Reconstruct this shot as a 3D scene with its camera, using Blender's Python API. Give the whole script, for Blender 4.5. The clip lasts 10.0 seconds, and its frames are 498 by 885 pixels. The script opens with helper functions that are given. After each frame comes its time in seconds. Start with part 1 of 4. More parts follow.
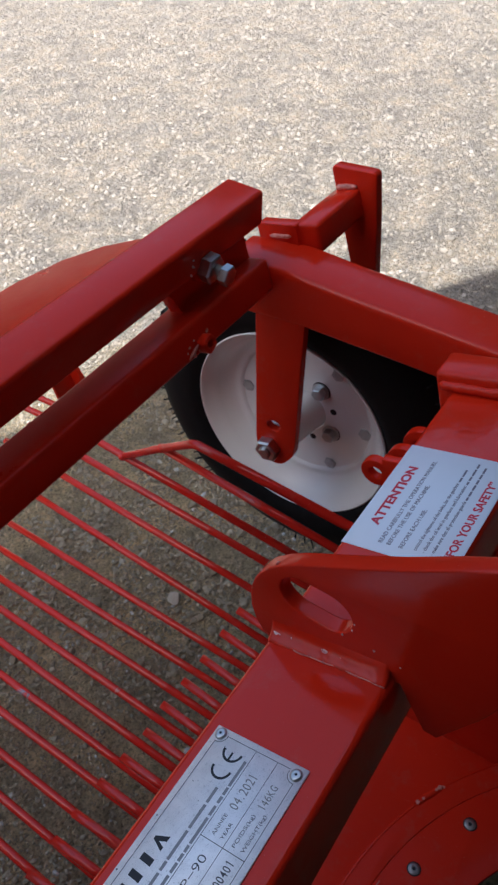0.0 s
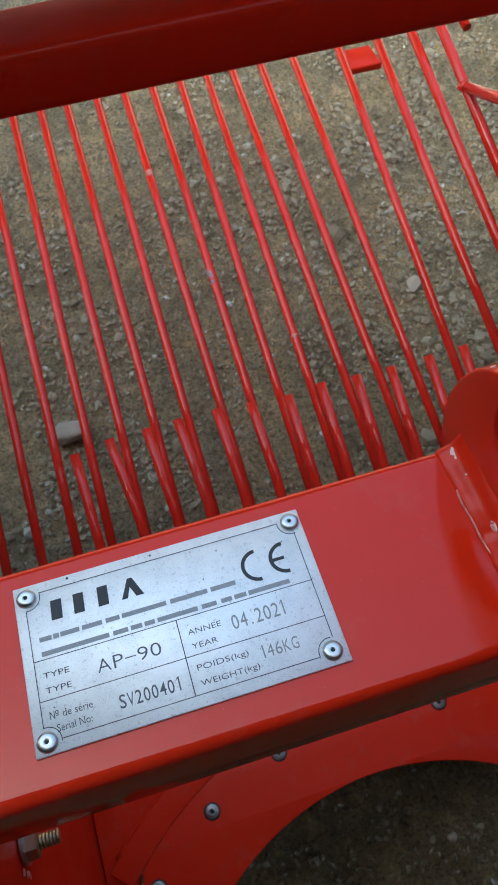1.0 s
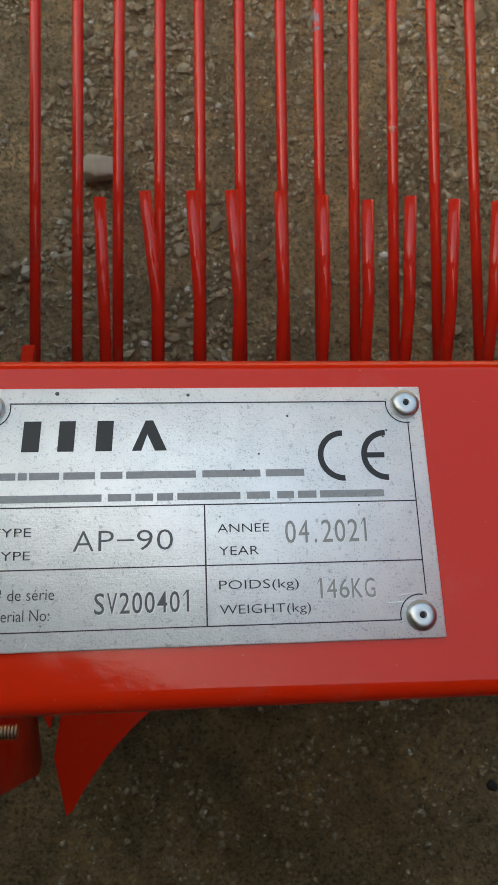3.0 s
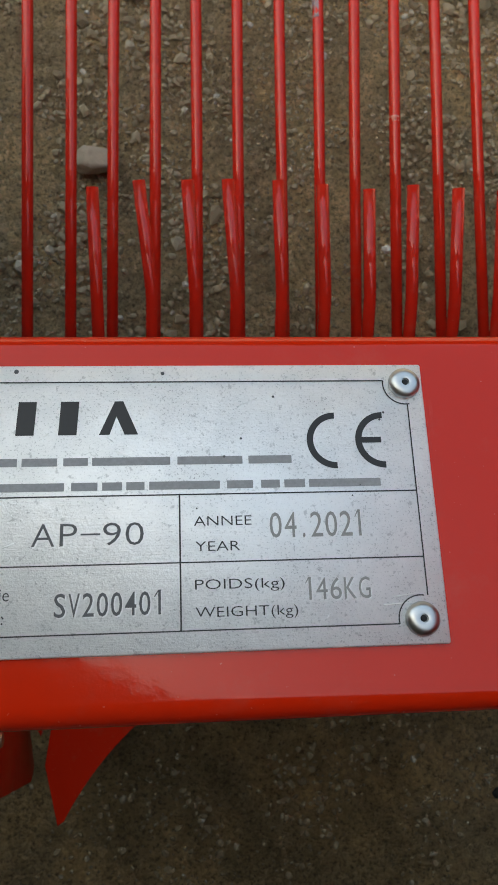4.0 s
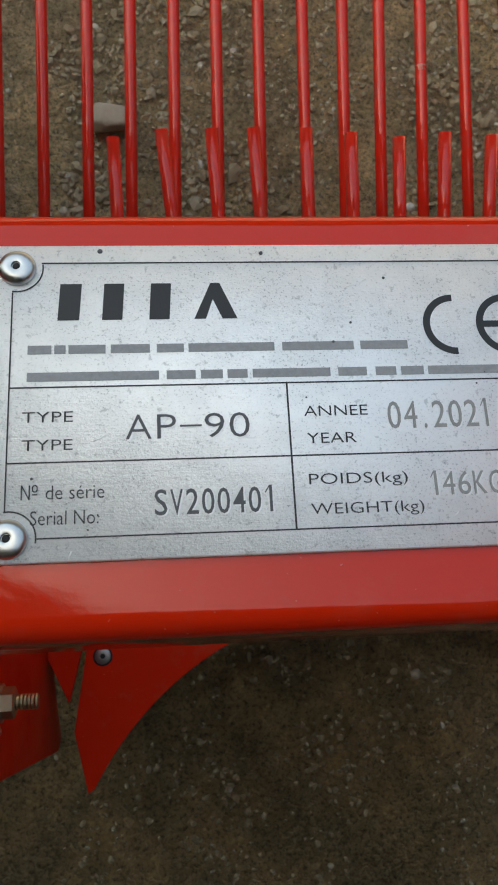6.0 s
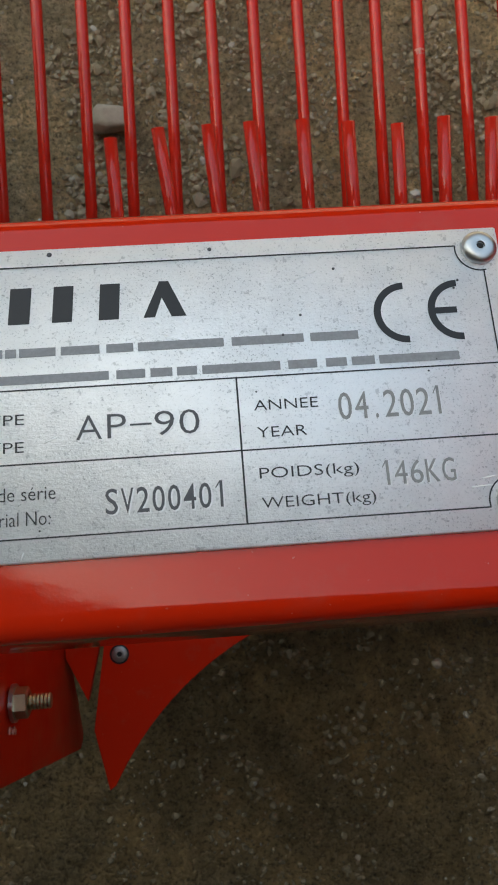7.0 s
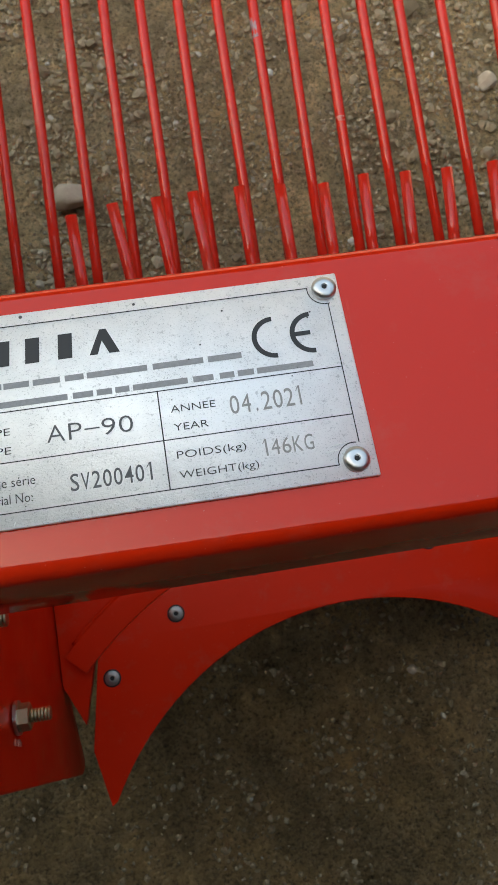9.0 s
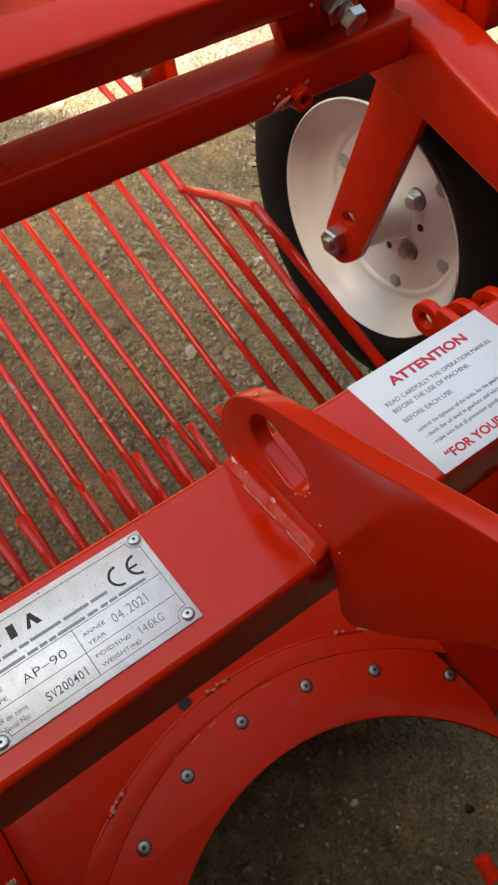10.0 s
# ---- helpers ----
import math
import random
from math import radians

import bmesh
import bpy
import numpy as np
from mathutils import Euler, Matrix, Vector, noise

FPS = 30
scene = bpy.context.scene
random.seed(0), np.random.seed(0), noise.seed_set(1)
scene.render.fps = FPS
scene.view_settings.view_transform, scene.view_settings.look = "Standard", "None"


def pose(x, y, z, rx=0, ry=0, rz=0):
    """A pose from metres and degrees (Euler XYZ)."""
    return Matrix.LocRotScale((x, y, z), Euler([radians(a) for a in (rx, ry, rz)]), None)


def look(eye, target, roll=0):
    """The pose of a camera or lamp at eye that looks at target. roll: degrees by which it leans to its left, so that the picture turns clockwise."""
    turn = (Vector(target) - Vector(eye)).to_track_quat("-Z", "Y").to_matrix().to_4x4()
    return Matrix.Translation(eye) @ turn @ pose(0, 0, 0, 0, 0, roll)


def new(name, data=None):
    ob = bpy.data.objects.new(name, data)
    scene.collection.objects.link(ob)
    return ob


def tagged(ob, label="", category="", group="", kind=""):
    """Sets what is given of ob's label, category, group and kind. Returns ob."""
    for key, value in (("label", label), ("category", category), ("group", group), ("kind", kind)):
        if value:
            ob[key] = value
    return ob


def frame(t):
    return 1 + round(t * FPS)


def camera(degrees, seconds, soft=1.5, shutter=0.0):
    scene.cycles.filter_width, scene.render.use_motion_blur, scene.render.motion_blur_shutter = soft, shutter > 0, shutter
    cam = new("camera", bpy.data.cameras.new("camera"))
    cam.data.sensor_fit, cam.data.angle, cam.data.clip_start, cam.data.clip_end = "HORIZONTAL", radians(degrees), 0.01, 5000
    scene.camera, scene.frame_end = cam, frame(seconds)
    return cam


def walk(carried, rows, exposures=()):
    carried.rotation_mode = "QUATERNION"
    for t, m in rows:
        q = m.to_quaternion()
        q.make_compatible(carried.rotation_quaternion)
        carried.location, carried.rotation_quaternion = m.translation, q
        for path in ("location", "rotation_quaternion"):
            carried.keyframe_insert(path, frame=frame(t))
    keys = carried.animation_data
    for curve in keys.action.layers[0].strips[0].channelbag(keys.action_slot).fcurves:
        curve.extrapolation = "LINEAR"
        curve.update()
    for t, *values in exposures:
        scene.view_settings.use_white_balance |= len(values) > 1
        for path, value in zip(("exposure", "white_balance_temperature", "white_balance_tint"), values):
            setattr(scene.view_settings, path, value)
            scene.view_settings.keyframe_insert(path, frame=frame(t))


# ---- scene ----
cam = camera(35.26, 10.0, soft=0.9)
PATH = [
    (0.0, (-0.08332, -0.11409, 0.93429), (0.25618, 0.15271, 0.51768), -5.777),
    (0.2, (-0.03867, -0.10496, 0.92618), (0.21543, 0.19085, 0.47018), -4.249),
    (0.4, (-0.00610, -0.09328, 0.90088), (0.17352, 0.20871, 0.41453), -5.336),
    (0.5, (0.00555, -0.08849, 0.89037), (0.15072, 0.21831, 0.39559), -7.658),
    (0.6, (0.01326, -0.07595, 0.87700), (0.13620, 0.21759, 0.36835), -6.903),
    (0.8, (0.01530, -0.05440, 0.84147), (0.09328, 0.19420, 0.30099), -6.233),
    (0.9, (0.01357, -0.04526, 0.82834), (0.08307, 0.16783, 0.27178), -1.288),
    (1.0, (0.01034, -0.03918, 0.81319), (0.07652, 0.16554, 0.25310), 1.136),
    (1.5, (0.00142, -0.01741, 0.76521), (0.02933, 0.05965, 0.47662), 10.105),
    (2.0, (-0.00361, -0.00985, 0.73490), (0.02470, 0.03779, 0.44006), 25.045),
    (2.5, (-0.00738, 0.00040, 0.72144), (0.02056, 0.03377, 0.42461), 36.550),
    (2.7, (-0.00667, 0.00161, 0.72407), (0.01910, 0.03130, 0.42666), 39.411),
    (3.8, (0.00304, 0.00156, 0.70743), (0.02623, 0.02599, 0.40932), 42.865),
    (4.0, (0.00217, -0.00074, 0.70416), (0.02495, 0.02675, 0.40629), 38.632),
    (4.5, (-0.00698, -0.00723, 0.69124), (0.02132, 0.01716, 0.39358), 48.295),
    (5.0, (-0.01776, -0.01243, 0.68416), (0.01083, 0.00996, 0.38637), 51.043),
    (5.2, (-0.01987, -0.01306, 0.68350), (0.00831, 0.00921, 0.38566), 50.901),
    (6.3, (-0.01348, -0.01718, 0.68644), (0.00572, 0.00360, 0.38777), 40.235),
    (6.5, (-0.01035, -0.01682, 0.68500), (0.00630, 0.00330, 0.38614), 36.581),
    (7.0, (-0.00389, -0.01711, 0.68701), (0.00820, 0.00296, 0.38792), 27.276),
    (7.5, (0.00001, -0.01931, 0.69332), (0.01155, 0.00329, 0.39439), 22.973),
    (8.0, (0.00357, -0.02590, 0.71086), (0.01837, 0.00353, 0.41268), 20.725),
    (8.5, (0.00824, -0.03390, 0.73166), (0.02608, 0.00468, 0.43469), 17.296),
    (9.0, (0.00846, -0.03744, 0.74357), (0.02751, 0.00101, 0.44666), 17.838),
    (9.2, (0.01084, -0.04212, 0.76788), (0.03367, 0.02232, 0.47577), 7.915),
    (9.4, (0.01849, -0.05259, 0.79546), (0.07005, 0.09514, 0.21622), 3.200),
    (9.5, (0.02220, -0.06178, 0.81499), (0.08445, 0.08891, 0.23757), 3.395),
    (9.6, (0.02422, -0.06965, 0.83414), (0.12317, 0.09441, 0.26555), 8.357),
    (9.7, (0.01999, -0.07751, 0.84948), (0.15669, 0.08750, 0.28905), 13.258),
    (9.8, (0.01340, -0.08506, 0.86599), (0.17984, 0.08301, 0.31459), 14.955),
    (10.0, (-0.01610, -0.09491, 0.90409), (0.19122, 0.10019, 0.37593), 11.535),
]
EXPOSURES = [
    (0.0, 1.10, 5850, 7), (0.3, 1.38, 5350, 1), (0.6, 1.60, 5080, -5), (0.9, 1.96, 5700, -7), (1.3, 2.10, 7050, -4),
    (2.0, 2.12, 7650, -4), (2.7, 2.00, 7850, -4), (4.5, 1.86, 7850, -4), (6.5, 1.93, 7850, -4), (7.5, 1.87, 7850, -4), (8.6, 1.95, 7900, -4), (9.0, 2.20, 8000, -4), (9.6, 2.25, 8300, -3), (10.0, 2.11, 8500, 3),
]
cam.data.dof.use_dof, cam.data.dof.focus_distance, cam.data.dof.aperture_fstop = True, 0.182, 112.0
walk(cam, [(t, look(eye, target, roll)) for t, eye, target, roll in PATH], EXPOSURES)

# ---- light: the machine stands in the shade of an added, unseen building, open sky and sunlit yard beyond ----
SUN_EL, SUN_AZ = 58.0, 260.0          # azimuth clockwise from +y
world = bpy.data.worlds.new("sky")
scene.world = world
world.use_nodes = True
_wn = world.node_tree
_sky = _wn.nodes.new("ShaderNodeTexSky")
_sky.sky_type = "NISHITA"
_sky.sun_disc = False
_sky.dust_density, _sky.ozone_density = 4.0, 0.7
_sky.sun_elevation, _sky.sun_rotation = radians(SUN_EL), radians(SUN_AZ)
_bg = _wn.nodes["Background"]
_bg.inputs["Strength"].default_value = 0.15
_wn.links.new(_sky.outputs["Color"], _bg.inputs["Color"])
SUN_DIR = Vector((math.sin(radians(SUN_AZ)) * math.cos(radians(SUN_EL)),
                  math.cos(radians(SUN_AZ)) * math.cos(radians(SUN_EL)), math.sin(radians(SUN_EL))))
_sd = bpy.data.lights.new("sun", "SUN")
_sd.energy, _sd.angle, _sd.color = 3.5, radians(0.53), (1.0, 0.96, 0.91)
_so = new("sun", _sd)
_so.rotation_euler = (-SUN_DIR).to_track_quat("-Z", "Y").to_euler()


# ---- materials ----
class Nodes:
    """A material's node tree with short calls."""

    def __init__(self, name):
        self.mat = bpy.data.materials.new(name)
        self.mat.use_nodes = True
        self.t = self.mat.node_tree
        self.b = self.t.nodes["Principled BSDF"]
        self.co = self.add("ShaderNodeTexCoord").outputs["Object"]

    def add(self, kind, **sets):
        n = self.t.nodes.new(kind)
        for k, v in sets.items():
            if k in n.inputs:
                n.inputs[k].default_value = v
        return n

    def link(self, a, b):
        self.t.links.new(a, b)

    def noise(self, scale, detail=4.0, rough=0.6, co=None):
        n = self.add("ShaderNodeTexNoise", Scale=scale, Detail=detail, Roughness=rough)
        self.link(co or self.co, n.inputs["Vector"])
        return n.outputs["Fac"]

    def voro(self, scale, feature="F1", co=None):
        n = self.add("ShaderNodeTexVoronoi", Scale=scale)
        n.feature = feature
        self.link(co or self.co, n.inputs["Vector"])
        return n

    def ramp(self, fac, stops):
        n = self.add("ShaderNodeValToRGB")
        while len(n.color_ramp.elements) < len(stops):
            n.color_ramp.elements.new(0.5)
        for e, (p, c) in zip(n.color_ramp.elements, stops):
            e.position = p
            e.color = (*c, 1) if len(c) == 3 else c
        self.link(fac, n.inputs["Fac"])
        return n.outputs["Color"]

    def mix(self, a, b, fac, mode="MIX"):
        n = self.t.nodes.new("ShaderNodeMix")
        n.data_type, n.blend_type = "RGBA", mode
        for v, i in ((fac, 0), (a, 6), (b, 7)):
            if isinstance(v, (int, float)):
                n.inputs[i].default_value = v
            elif isinstance(v, tuple):
                n.inputs[i].default_value = (*v, 1)
            else:
                self.link(v, n.inputs[i])
        return n.outputs[2]

    def maths(self, op, a, b):
        n = self.t.nodes.new("ShaderNodeMath")
        n.operation = op
        for v, i in ((a, 0), (b, 1)):
            if isinstance(v, (int, float)):
                n.inputs[i].default_value = v
            else:
                self.link(v, n.inputs[i])
        return n.outputs[0]

    def bump(self, h, strength, dist):
        n = self.add("ShaderNodeBump", Strength=strength, Distance=dist)
        self.link(h, n.inputs["Height"])
        self.link(n.outputs["Normal"], self.b.inputs["Normal"])

    def set(self, **kw):
        for k, v in kw.items():
            k = k.replace("_", " ")
            if isinstance(v, (int, float)):
                self.b.inputs[k].default_value = v
            elif isinstance(v, tuple):
                self.b.inputs[k].default_value = (*v, 1)
            else:
                self.link(v, self.b.inputs[k])
        return self


def make_red(name, dust, rough, spec=0.36, lumps=0.12, crimson=0.0):
    n = Nodes(name)
    broad = n.noise(9, 3)
    base = n.mix((0.65, 0.025, 0.006 + crimson), (0.57, 0.016, 0.004 + crimson), broad)
    fine = n.noise(420, 3, 0.7)
    dirt = n.ramp(n.noise(38, 6, 0.72), [(0.55, (0, 0, 0)), (0.85, (1, 1, 1))])
    col = n.mix(base, (0.34, 0.16, 0.11), n.maths("MULTIPLY", dirt, dust))
    # thin rubbed streaks and specks of dust
    st = n.add("ShaderNodeMapping")
    n.link(n.co, st.inputs["Vector"])
    st.inputs["Scale"].default_value = (34, 6, 30)
    st.inputs["Rotation"].default_value = (0.3, 0.2, 0.5)
    rub = n.ramp(n.noise(5, 6, 0.7, st.outputs["Vector"]), [(0.66, (0, 0, 0)), (0.74, (1, 1, 1))])
    speck = n.ramp(n.noise(900, 2, 0.5), [(0.74, (0, 0, 0)), (0.78, (1, 1, 1))])
    col = n.mix(col, (0.70, 0.13, 0.09), n.maths("MULTIPLY", rub, dust * 0.9))
    col = n.mix(col, (0.66, 0.40, 0.32), n.maths("MULTIPLY", speck, dust * 1.2))
    n.set(Base_Color=col, Specular_IOR_Level=spec, Coat_Weight=spec / 3, Coat_Roughness=0.05)
    r = n.add("ShaderNodeMapRange")
    n.link(n.noise(26, 4), r.inputs[0])
    r.inputs[3].default_value, r.inputs[4].default_value = rough * 0.6, rough * 1.5
    n.link(r.outputs[0], n.b.inputs["Roughness"])
    peel = n.maths("ADD", n.maths("MULTIPLY", fine, 0.2), n.maths("ADD", n.noise(70, 2), n.maths("MULTIPLY", n.noise(16, 2), 0.9)))
    n.bump(peel, lumps, 0.0012)
    return n.mat


RED = make_red("red_gloss_paint", 0.25, 0.095, 0.28)
RED_SATIN = make_red("red_satin_paint", 0.25, 0.19, 0.20)
RED_LUG = make_red("red_paint_on_lug", 0.12, 0.21, 0.28, 0.08)
RED_DULL = make_red("red_dull_paint", 0.25, 0.30, 0.12)
RED_ROD = make_red("red_paint_on_rod", 0.30, 0.07, 0.30, 0.30, 0.006)
RED_SHARE = make_red("red_paint_on_share", 0.35, 0.34, 0.10)


def make_chip(name, bare):
    n = Nodes(name)
    f = n.ramp(n.noise(260, 5, 0.8), [(0.34, (0, 0, 0)), (0.5, (1, 1, 1))])
    n.set(Base_Color=n.mix((0.50, 0.03, 0.02), bare, f), Roughness=0.45)
    n.bump(n.noise(190, 5), 0.6, 0.002)
    return n.mat


CHIP = make_chip("chipped_weld_paint", (0.84, 0.66, 0.60))
# worn paint, and the pale tone of the glints drawn along two creases
WORN_GLINT = make_chip("worn_paint_and_glint", (0.68, 0.27, 0.21))
SCUFF = make_chip("scuffed_grey_metal", (0.30, 0.24, 0.26))


def make_zinc(name, tint, rough=0.28):
    n = Nodes(name)
    f = n.noise(130, 5, 0.7)
    n.set(Base_Color=n.mix(tint, tuple(v * 0.6 for v in tint), f), Metallic=1.0)
    r = n.add("ShaderNodeMapRange")
    n.link(n.noise(60, 4), r.inputs[0])
    r.inputs[3].default_value, r.inputs[4].default_value = rough * 0.7, rough * 1.6
    n.link(r.outputs[0], n.b.inputs["Roughness"])
    n.bump(f, 0.12, 0.001)
    return n.mat


ZINC = make_zinc("zinc_plated_steel", (0.62, 0.63, 0.62))
ZINC_BLUE = make_zinc("blue_zinc_pin", (0.42, 0.48, 0.53), 0.42)
ZINC_YELLOW = make_zinc("yellow_zinc_steel", (0.62, 0.54, 0.36), 0.34)
SCREW = make_zinc("dull_steel_screw", (0.42, 0.40, 0.38), 0.42)


def make_alu():
    n = Nodes("brushed_aluminium_plate")
    m = n.add("ShaderNodeMapping")
    n.link(n.co, m.inputs["Vector"])
    m.inputs["Scale"].default_value = (12, 900, 200)
    brush = n.noise(6, 4, 0.7, m.outputs["Vector"])
    grain = n.noise(1500, 3, 0.8)
    cloud = n.noise(110, 4, 0.65)
    spots = n.ramp(n.noise(640, 3, 0.7), [(0.60, (0, 0, 0)), (0.68, (1, 1, 1))])
    # fine dark grit pressed into the metal, gathered in patches
    pepper = n.maths("MULTIPLY", n.ramp(n.noise(2400, 2, 0.6), [(0.60, (0, 0, 0)), (0.66, (1, 1, 1))]), n.ramp(cloud, [(0.34, (0.15, 0.15, 0.15)), (0.66, (1, 1, 1))]))
    base = n.mix((0.945, 0.94, 0.925), (0.83, 0.825, 0.81), grain)
    base = n.mix(base, (0.80, 0.80, 0.79), n.ramp(cloud, [(0.42, (0, 0, 0)), (0.62, (0.8, 0.8, 0.8))]))
    col = n.mix(base, (0.36, 0.36, 0.36), n.maths("MULTIPLY", spots, 0.5))
    col = n.mix(col, (0.16, 0.16, 0.165), n.maths("MULTIPLY", pepper, 0.6))
    n.set(Base_Color=col, Metallic=0.40)
    r = n.add("ShaderNodeMapRange")
    n.link(cloud, r.inputs[0])
    r.inputs[3].default_value, r.inputs[4].default_value = 0.30, 0.54
    n.link(r.outputs[0], n.b.inputs["Roughness"])
    n.bump(n.maths("ADD", n.maths("MULTIPLY", brush, 0.4), n.maths("ADD", grain, n.maths("MULTIPLY", n.noise(300, 3, 0.6), 1.2))), 0.26, 0.0006)
    return n.mat


ALU = make_alu()


def make_plain(name, col, rough, vary=0.15, scale=60, metal=0.0, spec=0.5):
    n = Nodes(name)
    f = n.noise(scale, 4, 0.65)
    n.set(Base_Color=n.mix(col, tuple(v * (1 - vary * 2) for v in col), f), Roughness=rough, Metallic=metal, Specular_IOR_Level=spec)
    n.bump(f, 0.06, 0.001)
    return n.mat


INK = make_plain("black_print", (0.012, 0.012, 0.013), 0.5, 0.2, 900)
INK_GREY = make_plain("engraved_grey_print", (0.10, 0.10, 0.105), 0.5, 0.3, 900)
INK_FAINT = make_plain("faint_engraved_print", (0.38, 0.37, 0.35), 0.5, 0.3, 900)
# pale tone for painted glints on stamped edges, bright scratches and grit
INK_GLINT_SCRATCH = make_plain("bright_glint_and_scratch", (0.92, 0.92, 0.90), 0.4, 0.05, 900)
INK_SMALL = make_plain("fine_grey_print", (0.36, 0.36, 0.365), 0.5, 0.25, 1200)
INK_RED = make_plain("red_print", (0.62, 0.02, 0.05), 0.5, 0.1, 400)
INK_TEXT = make_plain("small_grey_print", (0.20, 0.19, 0.24), 0.5, 0.2, 900)
STICKER = make_plain("white_vinyl_sticker", (0.76, 0.83, 0.90), 0.32, 0.04, 30)
RUBBER = make_plain("black_rubber", (0.012, 0.012, 0.0125), 0.6, 0.3, 120, 0.0, 0.12)
RIM_PAINT = make_plain("cream_white_rim_paint", (0.83, 0.81, 0.775), 0.24, 0.04, 14)
RIM_BOLT = make_plain("painted_over_bolt", (0.58, 0.565, 0.54), 0.4, 0.3, 160)
# black for painted shade in holes and gaps, and for a few dark things
DARK = make_plain("black_parts_and_hole_shade", (0.01, 0.01, 0.01), 0.7, 0.2, 90)
BRASS = make_plain("brass_collar", (0.55, 0.36, 0.14), 0.35, 0.2, 200, 1.0)
SHADE_WALL = make_plain("brown_shade_wall", (0.07, 0.06, 0.05), 0.85, 0.08, 6)
SHADE_ROOF = make_plain("grey_shade_roof", (0.12, 0.12, 0.12), 0.6, 0.1, 5)
LEAF = make_plain("unseen_dark_foliage", (0.035, 0.045, 0.022), 0.8, 0.3, 2)
TIMBER = make_plain("weathered_timber", (0.24, 0.17, 0.11), 0.8, 0.2, 40)


def brown_earth(n):
    """1 where brown trodden earth shows round the parked machine, 0 on the grey gravel of the open yard; ragged edge."""
    d = n.add("ShaderNodeVectorMath")
    d.operation = "DISTANCE"
    n.link(n.co, d.inputs[0])
    d.inputs[1].default_value = (0.20, 0.15, 0.0)
    e = n.maths("MULTIPLY", n.maths("ADD", d.outputs["Value"], n.maths("MULTIPLY", n.maths("SUBTRACT", n.noise(3, 5, 0.65), 0.5), 0.7)), 0.7)
    return n.ramp(e, [(0.50, (1, 1, 1)), (0.66, (0, 0, 0))])


def painted_front_shade(n):
    """Painted shade of irregular outline on the ground in front of the parked machine."""
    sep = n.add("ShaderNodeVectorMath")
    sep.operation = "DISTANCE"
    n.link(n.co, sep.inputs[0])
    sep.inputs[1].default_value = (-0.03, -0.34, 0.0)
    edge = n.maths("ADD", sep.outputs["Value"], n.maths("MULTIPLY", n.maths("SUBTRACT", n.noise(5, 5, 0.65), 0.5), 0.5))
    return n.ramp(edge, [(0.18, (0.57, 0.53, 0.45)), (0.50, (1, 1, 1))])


def make_ground():
    n = Nodes("compacted_gravel")
    big = n.noise(2.2, 5, 0.6)
    mid = n.noise(17, 6, 0.7)
    # stones of uneven size: the cells' coordinates are pushed about by noise
    push = n.add("ShaderNodeTexNoise", Scale=55, Detail=3)
    n.link(n.co, push.inputs["Vector"])
    warp = n.add("ShaderNodeVectorMath")
    warp.operation = "MULTIPLY_ADD"
    n.link(push.outputs["Color"], warp.inputs[0])
    warp.inputs[1].default_value = (0.022, 0.022, 0.0)
    n.link(n.co, warp.inputs[2])
    v = n.voro(190, co=warp.outputs["Vector"])
    cell = n.ramp(v.outputs["Color"], [(0.0, (0.11, 0.095, 0.075)), (0.5, (0.30, 0.268, 0.222)), (1.0, (0.54, 0.505, 0.45))])
    soil = n.mix((0.29, 0.245, 0.165), (0.40, 0.350, 0.255), big)
    pick = n.ramp(mid, [(0.36, (0.3, 0.3, 0.3)), (0.58, (1, 1, 1))])
    col = n.mix(soil, cell, n.maths("MULTIPLY", pick, 0.45))
    # grain of the soil; the dark stop paints shade into its small pits
    grit = n.ramp(n.noise(260, 6, 0.8), [(0.38, (0.28, 0.28, 0.28)), (0.48, (1, 1, 1)), (0.66, (1.35, 1.34, 1.30))])
    col = n.mix(col, grit, 0.9, "MULTIPLY")
    col = n.mix(col, n.mix((1.36, 1.32, 1.44), (1.60, 1.40, 1.11), brown_earth(n)), 1.0, "MULTIPLY")
    # shade in front of the machine, put into the soil colour
    front_shade = painted_front_shade(n)
    patchy = n.ramp(n.noise(11, 6, 0.62), [(0.30, (0.45, 0.45, 0.46)), (0.46, (0.95, 0.95, 0.95)), (0.64, (1.8, 1.65, 1.4))])
    col = n.mix(col, front_shade, 1.0, "MULTIPLY")
    col = n.mix(col, patchy, 0.5, "MULTIPLY")
    col = n.mix(col, n.ramp(n.noise(42, 5, 0.7), [(0.34, (0.5, 0.5, 0.5)), (0.5, (1, 1, 1)), (0.66, (1.35, 1.32, 1.26))]), 0.5, "MULTIPLY")
    n.set(Base_Color=col, Roughness=0.92, Specular_IOR_Level=0.2)
    h = n.maths("ADD", n.maths("MULTIPLY", v.outputs["Distance"], -0.8), n.maths("ADD", n.maths("MULTIPLY", n.noise(260, 6, 0.8), 1.2), n.maths("ADD", n.maths("MULTIPLY", n.noise(85, 4, 0.6), 1.0), n.maths("MULTIPLY", mid, 1.5))))
    n.bump(h, 1.0, 0.012)
    return n.mat


GROUND = make_ground()


